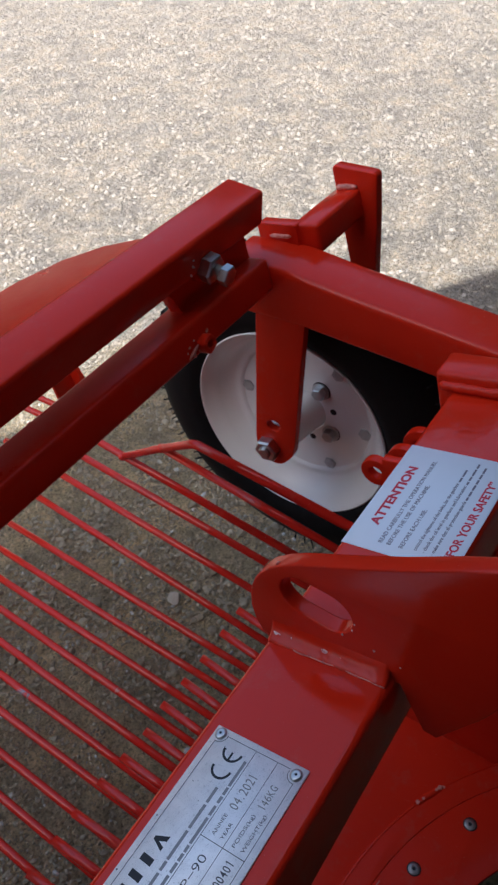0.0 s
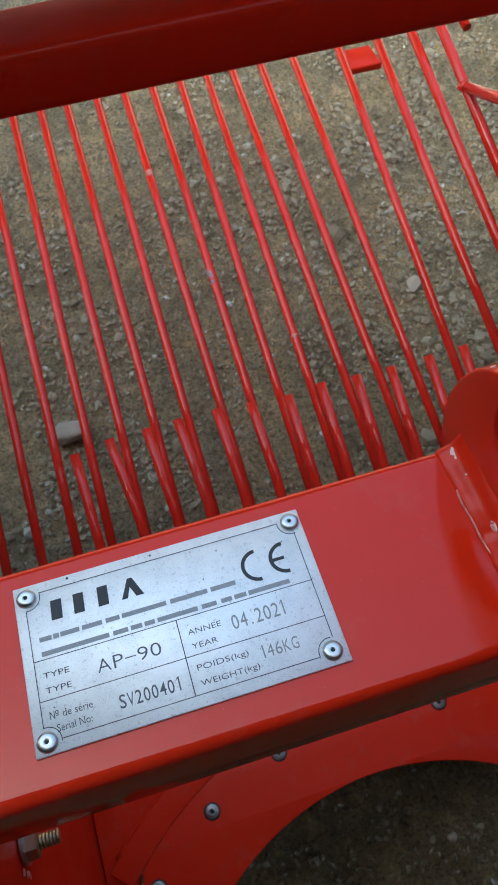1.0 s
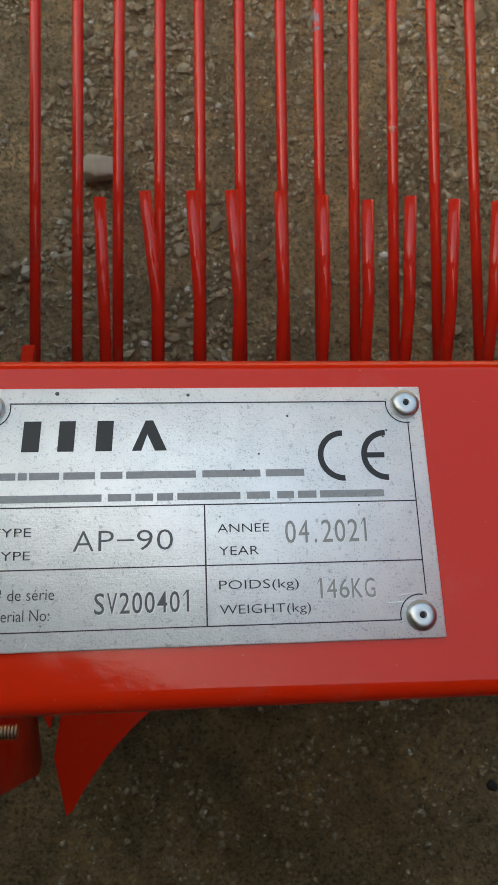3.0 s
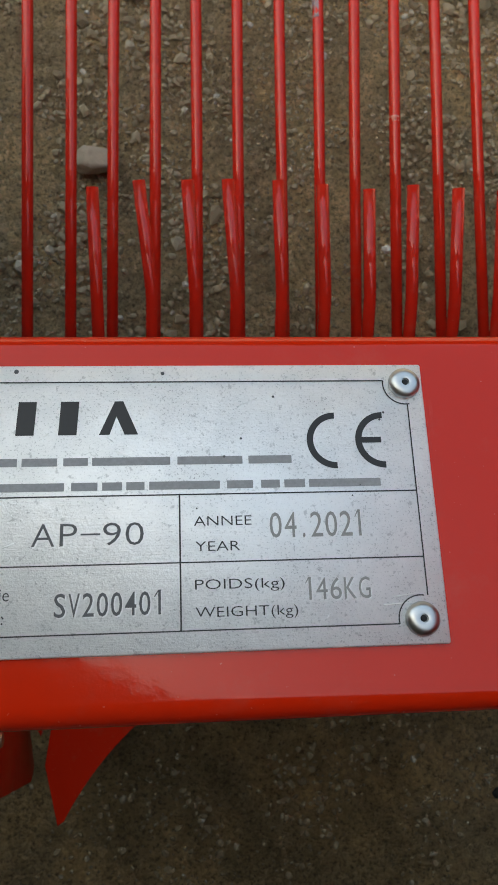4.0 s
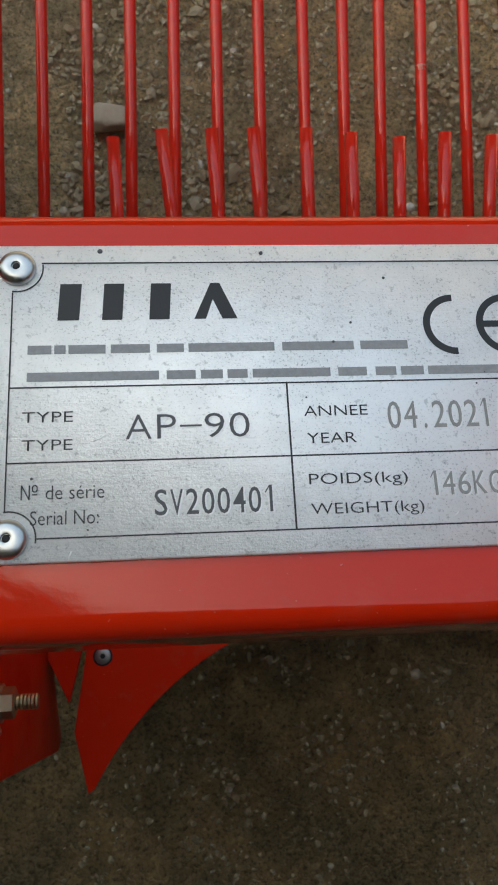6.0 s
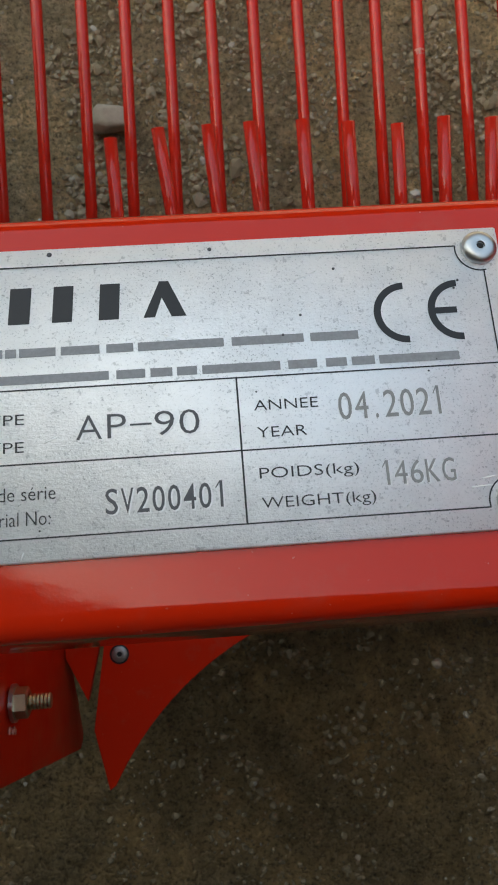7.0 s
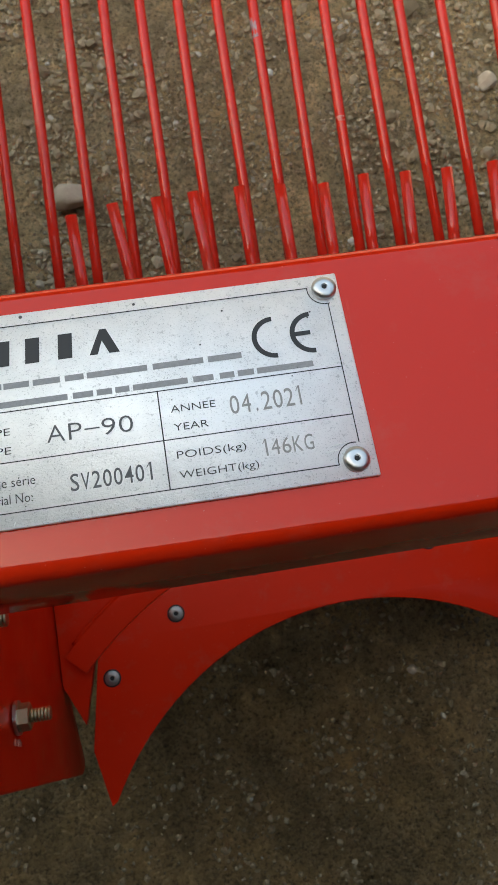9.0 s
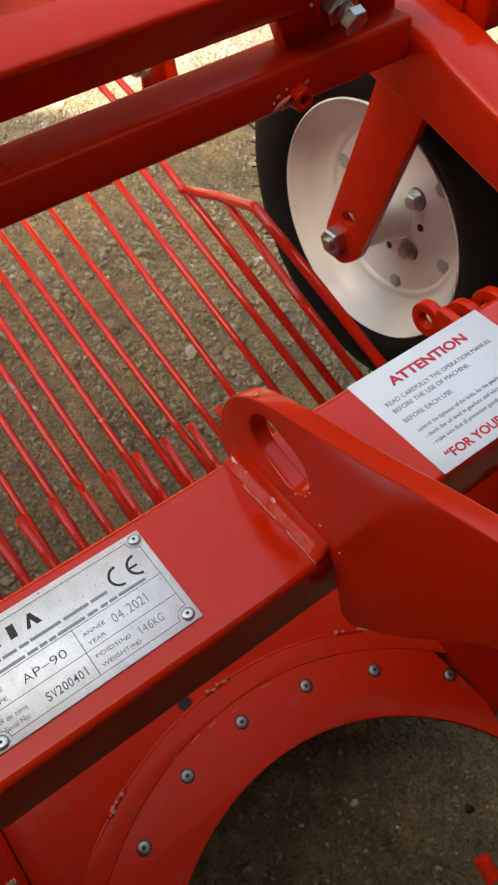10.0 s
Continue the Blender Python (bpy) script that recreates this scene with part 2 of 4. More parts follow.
def make_stone(name, lift=0.0):
    n = Nodes(name)
    g = n.add("ShaderNodeNewGeometry")
    col = n.ramp(n.maths("MAXIMUM", g.outputs["Random Per Island"], lift), [(0.0, (0.19, 0.172, 0.142)), (0.25, (0.25, 0.222, 0.180)),
                 (0.6, (0.32, 0.287, 0.236)), (0.9, (0.345, 0.313, 0.262)), (1.0, (0.38, 0.350, 0.300))])
    col = n.mix(col, n.ramp(n.noise(240, 4), [(0.3, (0.7, 0.7, 0.7)), (0.7, (1.15, 1.12, 1.08))]), 0.8, "MULTIPLY")
    col = n.mix(col, (1.24, 1.19, 1.20), 1.0, "MULTIPLY")
    # crumbs of the trodden earth have its colour
    crumb = n.ramp(g.outputs["Random Per Island"], [(0.0, (0.23, 0.178, 0.114)), (0.4, (0.30, 0.240, 0.157)), (0.94, (0.36, 0.298, 0.205)), (0.975, (0.42, 0.375, 0.29)), (0.99, (0.52, 0.48, 0.41)), (1.0, (0.62, 0.59, 0.53))])
    col = n.mix(col, crumb if lift == 0.0 else n.mix(col, (0.46, 0.385, 0.285), 0.6), brown_earth(n))
    # loose crumbs take most of the same painted shade
    if lift == 0.0:
        col = n.mix(col, painted_front_shade(n), 0.72, "MULTIPLY")
    n.set(Base_Color=col, Roughness=0.92, Specular_IOR_Level=0.15)
    n.bump(n.noise(420, 4), 0.4, 0.002)
    return n.mat


STONE = make_stone("gravel_stone")
PALE_STONE = make_stone("pale_stone", 0.9)

# ---- building helpers ----
# The machine leans forward: its own axes (x along the front beam, y to its rear, z up from the beam's top) in the world.
LEAN = Matrix(((0.999893, -0.003132, 0.014313, 0.0), (0.0, 0.97689, 0.213743, 0.0),
               (-0.014652, -0.213721, 0.976785, 0.5512), (0, 0, 0, 1)))
BASE = Vector((0.11, 0.10, -0.541))   # a point of the ground under the machine, in its axes


def part(name, bm, material, parent, label=""):
    """Links a bmesh (or a mesh) as one mesh object under a thing or a part."""
    if isinstance(bm, bmesh.types.BMesh):
        me = bpy.data.meshes.new(name)
        bm.to_mesh(me)
        bm.free()
    else:
        me = bm
    me.materials.clear()
    me.materials.append(material)
    ob = new(name, me)
    ob.parent = parent
    if label:
        tagged(ob, label)
    return ob


def smooth(bm, angle=40):
    for f in bm.faces:
        f.smooth = True
    lim = radians(angle)
    for e in bm.edges:
        if len(e.link_faces) == 2 and e.calc_face_angle(0) > lim:
            e.smooth = False
    return bm


def shift(bm, m=None):
    """Moves a bmesh from the machine's axes to those of its root."""
    if m is not None:
        bm.transform(m)
    bm.transform(Matrix.Translation(-BASE))
    return bm


def box_bm(lo, hi, bevel=0.003, seg=3, bm=None):
    bm = bmesh.new()
    bmesh.ops.create_cube(bm, size=1)
    lo, hi = Vector(lo), Vector(hi)
    bmesh.ops.scale(bm, vec=hi - lo, verts=bm.verts)
    bmesh.ops.translate(bm, vec=(hi + lo) / 2, verts=bm.verts)
    if bevel:
        bmesh.ops.bevel(bm, geom=list(bm.edges), offset=bevel, segments=seg, affect="EDGES", profile=0.5, clamp_overlap=True)
    return smooth(bm, 50)


def path_points(pts, r, seg=6):
    """Rounds the corners of a polyline."""
    pts = [Vector(p) for p in pts]
    out = [pts[0]]
    for a, b, c in zip(pts, pts[1:], pts[2:]):
        d = min(r, (b - a).length * 0.45, (c - b).length * 0.45)
        s, e = b + (a - b).normalized() * d, b + (c - b).normalized() * d
        for k in range(seg + 1):
            u = k / seg
            out.append(s * (1 - u) ** 2 + b * 2 * u * (1 - u) + e * u * u)
    out.append(pts[-1])
    return out


def rod_bm(pts, radius, sides=12, corner=0.02, bm=None):
    pts = path_points(pts, corner)
    bm = bm or bmesh.new()
    rings = []
    n = (pts[1] - pts[0]).orthogonal().normalized()
    for i, p in enumerate(pts):
        t = (pts[min(i + 1, len(pts) - 1)] - pts[max(i - 1, 0)]).normalized()
        n = (n - t * n.dot(t)).normalized()
        b = t.cross(n)
        rings.append([bm.verts.new(p + radius * (math.cos(a) * n + math.sin(a) * b)) for a in (2 * math.pi * k / sides for k in range(sides))])
    for a, b in zip(rings, rings[1:]):
        for k in range(sides):
            f = bm.faces.new((a[k], a[(k + 1) % sides], b[(k + 1) % sides], b[k]))
            f.smooth = True
    bm.faces.new(rings[0][::-1])
    bm.faces.new(rings[-1])
    bmesh.ops.recalc_face_normals(bm, faces=bm.faces)
    return bm


def lathe_bm(profile, sides=48, axis_m=None):
    """Turns (x, r) pairs about the x axis."""
    bm = bmesh.new()
    rings = []
    for x, r in profile:
        rings.append([bm.verts.new((x, r * math.cos(a), r * math.sin(a))) for a in (2 * math.pi * k / sides for k in range(sides))]
                     if r > 1e-6 else [bm.verts.new((x, 0, 0))])
    for a, b in zip(rings, rings[1:]):
        for k in range(sides):
            k2 = (k + 1) % sides
            if len(a) == 1:
                bm.faces.new((a[0], b[k2], b[k]))
            elif len(b) == 1:
                bm.faces.new((a[k], a[k2], b[0]))
            else:
                bm.faces.new((a[k], a[k2], b[k2], b[k]))
    bmesh.ops.recalc_face_normals(bm, faces=bm.faces)
    smooth(bm, 38)
    if axis_m is not None:
        bm.transform(axis_m)
    return bm


def curve_mesh(outlines, thick, bevel=0.0):
    """A flat plate in the xy plane with holes: the first outline is its rim, the rest are holes."""
    cu = bpy.data.curves.new("outline", "CURVE")
    cu.dimensions, cu.fill_mode = "2D", "BOTH"
    cu.extrude, cu.bevel_depth, cu.bevel_resolution = thick / 2 - bevel, bevel, 2
    cu.offset = -bevel
    for pts in outlines:
        sp = cu.splines.new("POLY")
        sp.points.add(len(pts) - 1)
        for q, (x, y) in zip(sp.points, pts):
            q.co = (x, y, 0, 1)
        sp.use_cyclic_u = True
    return to_mesh(cu)


def to_mesh(cu):
    ob = new("temporary", cu)
    me = bpy.data.meshes.new_from_object(ob.evaluated_get(bpy.context.evaluated_depsgraph_get()))
    bpy.data.objects.remove(ob)
    bpy.data.curves.remove(cu)
    return me


def plate_bm(outlines, thick, m, bevel=0.001):
    me = curve_mesh(outlines, thick, bevel)
    bm = bmesh.new()
    bm.from_mesh(me)
    bpy.data.meshes.remove(me)
    bmesh.ops.remove_doubles(bm, verts=bm.verts, dist=1e-6)
    smooth(bm, 35)
    bm.transform(m)
    return bm


def arc(cx, cy, r, a0, a1, n=24):
    return [(cx + r * math.cos(radians(a0 + (a1 - a0) * k / n)), cy + r * math.sin(radians(a0 + (a1 - a0) * k / n))) for k in range(n + 1)]


def rounded(pts, r, n=6):
    """A closed outline with rounded corners."""
    out = []
    pts = [Vector(p) for p in pts]
    for i, b in enumerate(pts):
        a, c = pts[i - 1], pts[(i + 1) % len(pts)]
        d = min(r, (b - a).length * 0.48, (c - b).length * 0.48)
        s, e = b + (a - b).normalized() * d, b + (c - b).normalized() * d
        for k in range(n + 1):
            u = k / n
            q = s * (1 - u) ** 2 + b * 2 * u * (1 - u) + e * u * u
            out.append((q.x, q.y))
    return out


def facing(p, d, up=(0, 0, 1)):
    """A frame at p whose x axis runs along d."""
    x = Vector(d).normalized()
    y = Vector(up).cross(x)
    y = y.normalized() if y.length > 1e-4 else x.orthogonal().normalized()
    return Matrix.Translation(p) @ Matrix((x, y, x.cross(y))).transposed().to_4x4()


def hex_bm(p, d, af, length):
    """A hexagon head or nut from p along d; af: across the flats."""
    bm = bmesh.new()
    r = af / 2 / math.cos(math.pi / 6)
    rings = []
    for x, s in ((0, 1), (length * 0.88, 1), (length, 0.86)):
        rings.append([bm.verts.new((x, r * s * math.cos(a), r * s * math.sin(a))) for a in (math.pi * k / 3 for k in range(6))])
    for a, b in zip(rings, rings[1:]):
        for k in range(6):
            bm.faces.new((a[k], a[(k + 1) % 6], b[(k + 1) % 6], b[k]))
    bm.faces.new(rings[0][::-1])
    bm.faces.new(rings[-1])
    bmesh.ops.recalc_face_normals(bm, faces=bm.faces)
    bm.transform(facing(p, d))
    return bm


def thread_bm(p, d, r, length, turns):
    prof = [(0, 0)]
    for k in range(turns):
        x = length * k / turns
        s = length / turns
        prof += [(x, r * 0.86), (x + s * 0.5, r), (x + s, r * 0.86)]
    prof += [(length, 0)]
    return lathe_bm(prof, 16, facing(p, d))


def bead_bm(p, q, r, seed):
    """An uneven weld bead along a line."""
    rnd = random.Random(seed)
    p, q = Vector(p), Vector(q)
    n = max(4, int((q - p).length / 0.0035))
    bm = bmesh.new()
    t = (q - p).normalized()
    u = t.orthogonal().normalized()
    v = t.cross(u)
    rings = []
    for i in range(n + 1):
        c = p.lerp(q, i / n) + u * rnd.uniform(-0.0004, 0.0004) + v * rnd.uniform(-0.0004, 0.0004)
        rr = r * (0.3 if i in (0, n) else rnd.uniform(0.9, 1.1))
        rings.append([bm.verts.new(c + rr * (math.cos(a) * u + math.sin(a) * v)) for a in (2 * math.pi * k / 8 for k in range(8))])
    for a, b in zip(rings, rings[1:]):
        for k in range(8):
            bm.faces.new((a[k], a[(k + 1) % 8], b[(k + 1) % 8], b[k])).smooth = True
    bm.faces.new(rings[0][::-1])
    bm.faces.new(rings[-1])
    bmesh.ops.recalc_face_normals(bm, faces=bm.faces)
    return bm


def text_bm(body, x, y, z, width, height, bold=0.0):
    """Flat lettering in the xy plane that fills width and cap height exactly."""
    cu = bpy.data.curves.new("text", "FONT")
    cu.body, cu.size, cu.extrude, cu.resolution_u, cu.offset = body, 1.0, 0.002, 3, bold
    me = to_mesh(cu)
    bm = bmesh.new()
    bm.from_mesh(me)
    bpy.data.meshes.remove(me)
    xs = [v.co.x for v in bm.verts]
    ref = 0.729
    sx = width / (max(xs) - min(xs))
    m = Matrix.Translation((x, y, z)) @ Matrix.Diagonal((sx, height / ref, 0.05, 1)) @ Matrix.Translation((-min(xs), 0, 0))
    bm.transform(m)
    return bm


def join(*bms):
    out = bms[0]
    for b in bms[1:]:
        me = bpy.data.meshes.new("join")
        b.to_mesh(me)
        b.free()
        out.from_mesh(me)
        bpy.data.meshes.remove(me)
    return out


def bar_bm(x0, y0, x1, y1, z, t=0.00006):
    return box_bm((x0, y0, z), (x1, y1, z + t), 0)


# ---- ground ----
def ground_axis(lo, hi, step):
    mid = np.arange(lo, hi + step / 2, step)
    grow = np.cumsum(step * 1.25 ** np.arange(1, 30))
    return np.concatenate([lo - grow[::-1], mid, hi + grow])


def ground_z(gx, gy):
    near = np.clip(1 - np.maximum(np.abs(gx - 1.5), np.abs(gy - 1.5)) / 12, 0, 1)
    return near * (0.003 * np.sin(gx * 4.1 + 1.3 * np.sin(gy * 2.3)) + 0.003 * np.sin(gy * 5.3 + 0.7 * np.sin(gx * 3.1)))


def build_ground():
    xs, ys = ground_axis(-1.5, 4.5, 0.045), ground_axis(-1.5, 4.5, 0.045)
    gx, gy = np.meshgrid(xs, ys, indexing="ij")
    gz = ground_z(gx, gy)
    n, m = gx.shape
    idx = np.arange(n * m).reshape(n, m)
    faces = np.stack([idx[:-1, :-1], idx[1:, :-1], idx[1:, 1:], idx[:-1, 1:]], -1).reshape(-1, 4)
    me = bpy.data.meshes.new("ground")
    me.from_pydata(np.stack([gx, gy, gz], -1).reshape(-1, 3).tolist(), [], faces.tolist())
    me.polygons.foreach_set("use_smooth", [True] * len(me.polygons))
    me.materials.append(GROUND)
    tagged(new("ground", me), "compacted grey-beige gravel yard, sunlit beyond the shade", "ground", kind="structure")


build_ground()


def build_gravel():
    rnd = np.random.RandomState(11)
    t = (1 + 5 ** 0.5) / 2
    ico = np.array([(-1, t, 0), (1, t, 0), (-1, -t, 0), (1, -t, 0), (0, -1, t), (0, 1, t), (0, -1, -t), (0, 1, -t),
                    (t, 0, -1), (t, 0, 1), (-t, 0, -1), (-t, 0, 1)]) / 1.9
    tri = np.array([(0, 11, 5), (0, 5, 1), (0, 1, 7), (0, 7, 10), (0, 10, 11), (1, 5, 9), (5, 11, 4), (11, 10, 2), (10, 7, 6), (7, 1, 8),
                    (3, 9, 4), (3, 4, 2), (3, 2, 6), (3, 6, 8), (3, 8, 9), (4, 9, 5), (2, 4, 11), (6, 2, 10), (8, 6, 7), (9, 8, 1)])
    n_near, n_far = 84000, 66000
    fx, fy = rnd.uniform(-0.4, 3.8, 400000), rnd.uniform(0.0, 3.6, 400000)
    yard = (fy < 1.3 + 0.93 * fx) & (fy > 0.2 * fx - 0.05) & ((fx > 0.78) | (fy > 1.0))       # the stretch of yard beside and behind the machine
    fx, fy = fx[yard][:n_far], fy[yard][:n_far]
    n_far = len(fx)
    px = np.concatenate([rnd.uniform(-0.42, 0.80, n_near), fx])
    py = np.concatenate([np.where(rnd.rand(n_near) < 0.74, rnd.uniform(0.10, 1.12, n_near), rnd.uniform(-0.45, 0.12, n_near)), fy])
    clump = 0.5 + 0.5 * np.sin(px * 9 + 2 * np.sin(py * 7)) * np.sin(py * 11 + 1.5 * np.sin(px * 6))
    size = np.exp(rnd.normal(math.log(0.0022), 0.45, n_near + n_far)) * (0.8 + 0.35 * clump)
    size[:n_near] = np.exp(rnd.normal(math.log(0.0019), 0.44, n_near)) * (0.75 + 0.45 * clump[:n_near]) * (1 + 0.08 * np.clip((px[:n_near] + 0.6 * py[:n_near] - 0.38) / 0.25, 0, 1))
    size[n_near:] *= 1.3
    size[n_near:] *= np.where((py[n_near:] < 1.05) & (px[n_near:] < 0.9), 0.62, 1.0)
    size = np.clip(size, 0.0011, 0.0095)
    big = rnd.rand(n_near + n_far) < 0.004
    size[big] *= 1.6
    keep = ~((py < 0.12) & (rnd.rand(len(py)) < 0.2))       # trodden smooth in front of the machine
    bare = np.sin(px * 23 + 2.1 * np.sin(py * 17)) * np.sin(py * 27 + 1.7 * np.sin(px * 19)) + 0.6 * np.sin(px * 61 + 2 * np.sin(py * 43)) * np.sin(py * 53)
    keep &= ~((np.arange(len(py)) < n_near) & (bare + rnd.normal(0, 0.35, len(py)) > -0.12 + 0.15 * np.clip((px + 0.6 * py - 0.38) / 0.25, 0, 1)))       # patches of bare soil between the crumbs
    near_kept = int(keep[:n_near].sum())
    px, py, size = px[keep], py[keep], size[keep]
    size[py < 0.12] = np.minimum(size[py < 0.12] * 0.85, 0.0034)
    n = len(px)
    shape = rnd.uniform(0.7, 1.3, (n, 12, 1)) * ico[None]
    shape *= np.stack([rnd.uniform(0.8, 1.35, n), rnd.uniform(0.7, 1.1, n), rnd.uniform(0.45, 0.85, n)], -1)[:, None]
    a = rnd.uniform(0, 2 * np.pi, n)
    ca, sa = np.cos(a)[:, None], np.sin(a)[:, None]
    vx = shape[..., 0] * ca - shape[..., 1] * sa
    vy = shape[..., 0] * sa + shape[..., 1] * ca
    v = np.stack([vx, vy, shape[..., 2]], -1) * size[:, None, None]
    v += np.stack([px, py, ground_z(px, py) + size * np.where(np.arange(n) < near_kept, 0.20, 0.20)], -1)[:, None]
    f = (tri[None] + 12 * np.arange(n)[:, None, None]).reshape(-1, 3)
    me = bpy.data.meshes.new("gravel")
    me.from_pydata(v.reshape(-1, 3).tolist(), [], f.tolist())
    me.materials.append(STONE)
    tagged(new("gravel", me), "loose crushed grey gravel stones scattered on the yard", "gravel", kind="stuff")


build_gravel()


def stone_bm(r, seed, squash=0.6):
    """An angular stone: a ball cut by random planes, with a rough skin."""
    rnd = random.Random(seed)
    cuts = [(Vector((rnd.gauss(0, 1), rnd.gauss(0, 1), rnd.gauss(0, 1))).normalized(), rnd.uniform(0.55, 0.95)) for _ in range(13)]
    bm = bmesh.new()
    bmesh.ops.create_icosphere(bm, subdivisions=4, radius=1)
    for v in bm.verts:
        d = v.co.normalized()
        k = min([1.1] + [h / d.dot(n) for n, h in cuts if d.dot(n) > 0.05])
        v.co = d * r * (k + 0.03 * noise.noise(d * 4 + Vector((seed, 0, 0))))
        v.co.z *= squash
    return smooth(bm, 18)


def to_world(p):
    return LEAN @ Vector(p)


def single_stone(p, r, seed, label, squash=0.6, mat=PALE_STONE):
    w = to_world(p)
    bm = stone_bm(r, seed, squash)
    low = min(v.co.z for v in bm.verts)
    ob = part("stone", bm, mat, None)
    ob.location = (w.x, w.y, float(ground_z(np.array(w.x), np.array(w.y))) - low * 0.75)
    tagged(ob, label, "stone", group="single stones on the gravel")


single_stone((-0.0695, 0.4325, -0.47), 0.0190, 1, "pale grey angular stone lying on shaded gravel", 0.6)
single_stone((0.182, -0.051, -0.576), 0.0050, 2, "small white stone lying on shaded gravel")
single_stone((0.2793, -0.1322, -0.575), 0.0062, 6, "small dark round stone lying on shaded gravel", 0.6, DARK)
single_stone((0.362, 0.50, -0.448), 0.011, 4, "small grey stone lying on shaded gravel")

# ---- unseen building, added to lay its shade over the machine ----
SHADE_P, SHADE_D = Vector((0.37, 0.95, 0)), Vector((1.0, -0.62, 0)).normalized()


def build_shade_building():
    """An unseen open-fronted lean-to, added behind and above the viewer; its eaves cast the shade's edge."""
    height = 2.4
    back = SUN_DIR * (height / SUN_DIR.z)
    eave = SHADE_P + Vector((back.x, back.y, 0))
    nrm = Vector((SHADE_D.y, -SHADE_D.x, 0))          # away from the yard
    if nrm.dot(Vector((0, 1, 0))) > 0:
        nrm = -nrm
    m = Matrix.Translation(eave) @ Matrix((SHADE_D, -nrm, Vector((0, 0, 1)))).transposed().to_4x4()
    root = new("building")
    root.matrix_world = m
    tagged(root, "unseen brown building with a grey roof, added to cast shade", "building")
    part("wall", box_bm((-6.0, -1.15, 0), (14, -0.95, height + 0.4), 0.004), SHADE_WALL, root)
    part("wall", box_bm((13.8, -0.95, 0), (14, -0.3, height - 0.08), 0.004), SHADE_WALL, root)
    # unseen wing wall, added to block light from the right
    part("shade_wing_wall", box_bm((2.6, -0.949, 0), (2.8, 1.25, height - 0.2), 0.004), SHADE_WALL, root)
    roof = box_bm((-6.2, -1.6, -0.05), (14.5, 0, 0), 0.004)
    roof.transform(Matrix.Translation((0, 0, height)) @ Matrix.Rotation(radians(-8), 4, "X"))
    part("roof", roof, SHADE_ROOF, root)


build_shade_building()


def build_unseen_woods():
    """An unseen dark line of trees, added behind the yard to darken reflections: many small leaf clumps, with gaps and
    an uneven top.
    """
    rnd = np.random.RandomState(5)
    n = 15000
    a = rnd.uniform(-0.9, 1.5, n)                      # angle from +y
    r = rnd.uniform(20, 25, n)
    top = 9.0 + 1.6 * np.sin(a * 5 + 1) + 1.0 * np.sin(a * 13)
    h = top * rnd.rand(n) ** 0.9
    c = np.stack([r * np.sin(a), r * np.cos(a), h], -1)
    s = rnd.uniform(0.25, 0.6, n)[:, None]
    tet = np.array([(1, 1, 1), (-1, -1, 1), (-1, 1, -1), (1, -1, -1)]) * 0.8
    v = c[:, None] + rnd.uniform(0.5, 1.2, (n, 4, 1)) * tet[None] * s[:, None] + rnd.uniform(-0.2, 0.2, (n, 4, 3))
    f = (np.array([(0, 1, 2), (0, 3, 1), (0, 2, 3), (1, 3, 2)])[None] + 4 * np.arange(n)[:, None, None]).reshape(-1, 3)
    me = bpy.data.meshes.new("unseen_woods")
    me.from_pydata(v.reshape(-1, 3).tolist(), [], f.tolist())
    me.materials.append(LEAF)
    tagged(new("unseen_woods", me), "unseen dark green trees added far behind the yard to darken reflections", "trees", kind="stuff")


build_unseen_woods()

# ---- the potato digger ----
digger = new("potato_digger")
digger.matrix_world = LEAN @ Matrix.Translation(BASE)
tagged(digger, "red-painted steel potato digger parked on shaded gravel", "potato digger")


def P(name, bm, mat, label="", parent=None):
    """A part of the digger from a bmesh in the machine's own axes."""
    if MIRROR:
        bm.transform(Matrix.Translation((2 * MIDDLE, 0, 0)) @ Matrix.Diagonal((-1, 1, 1, 1)))
        bmesh.ops.reverse_faces(bm, faces=bm.faces)
    return part(name, shift(bm), mat, parent or digger, label)


MIDDLE = 0.1106      # the machine's plane of symmetry
MIRROR = []          # not empty while the other side's parts are built


# front beam: a square tube with rounded edges
TUBE_Y0, TUBE_Y1, TUBE_H = -0.0388, 0.0388, 0.0410
P("front_beam", box_bm((-0.178, TUBE_Y0, -TUBE_H), (0.40, TUBE_Y1, 0), 0.0042, 5), RED, "glossy red square tube beam")

# name plate on the front beam
plate = P("name_plate", box_bm((-0.0506, -0.0265, 0.0), (0.0507, 0.0304, 0.0011), 0.0003, 1), ALU, "brushed aluminium name plate with black print")
PZ = 0.00112


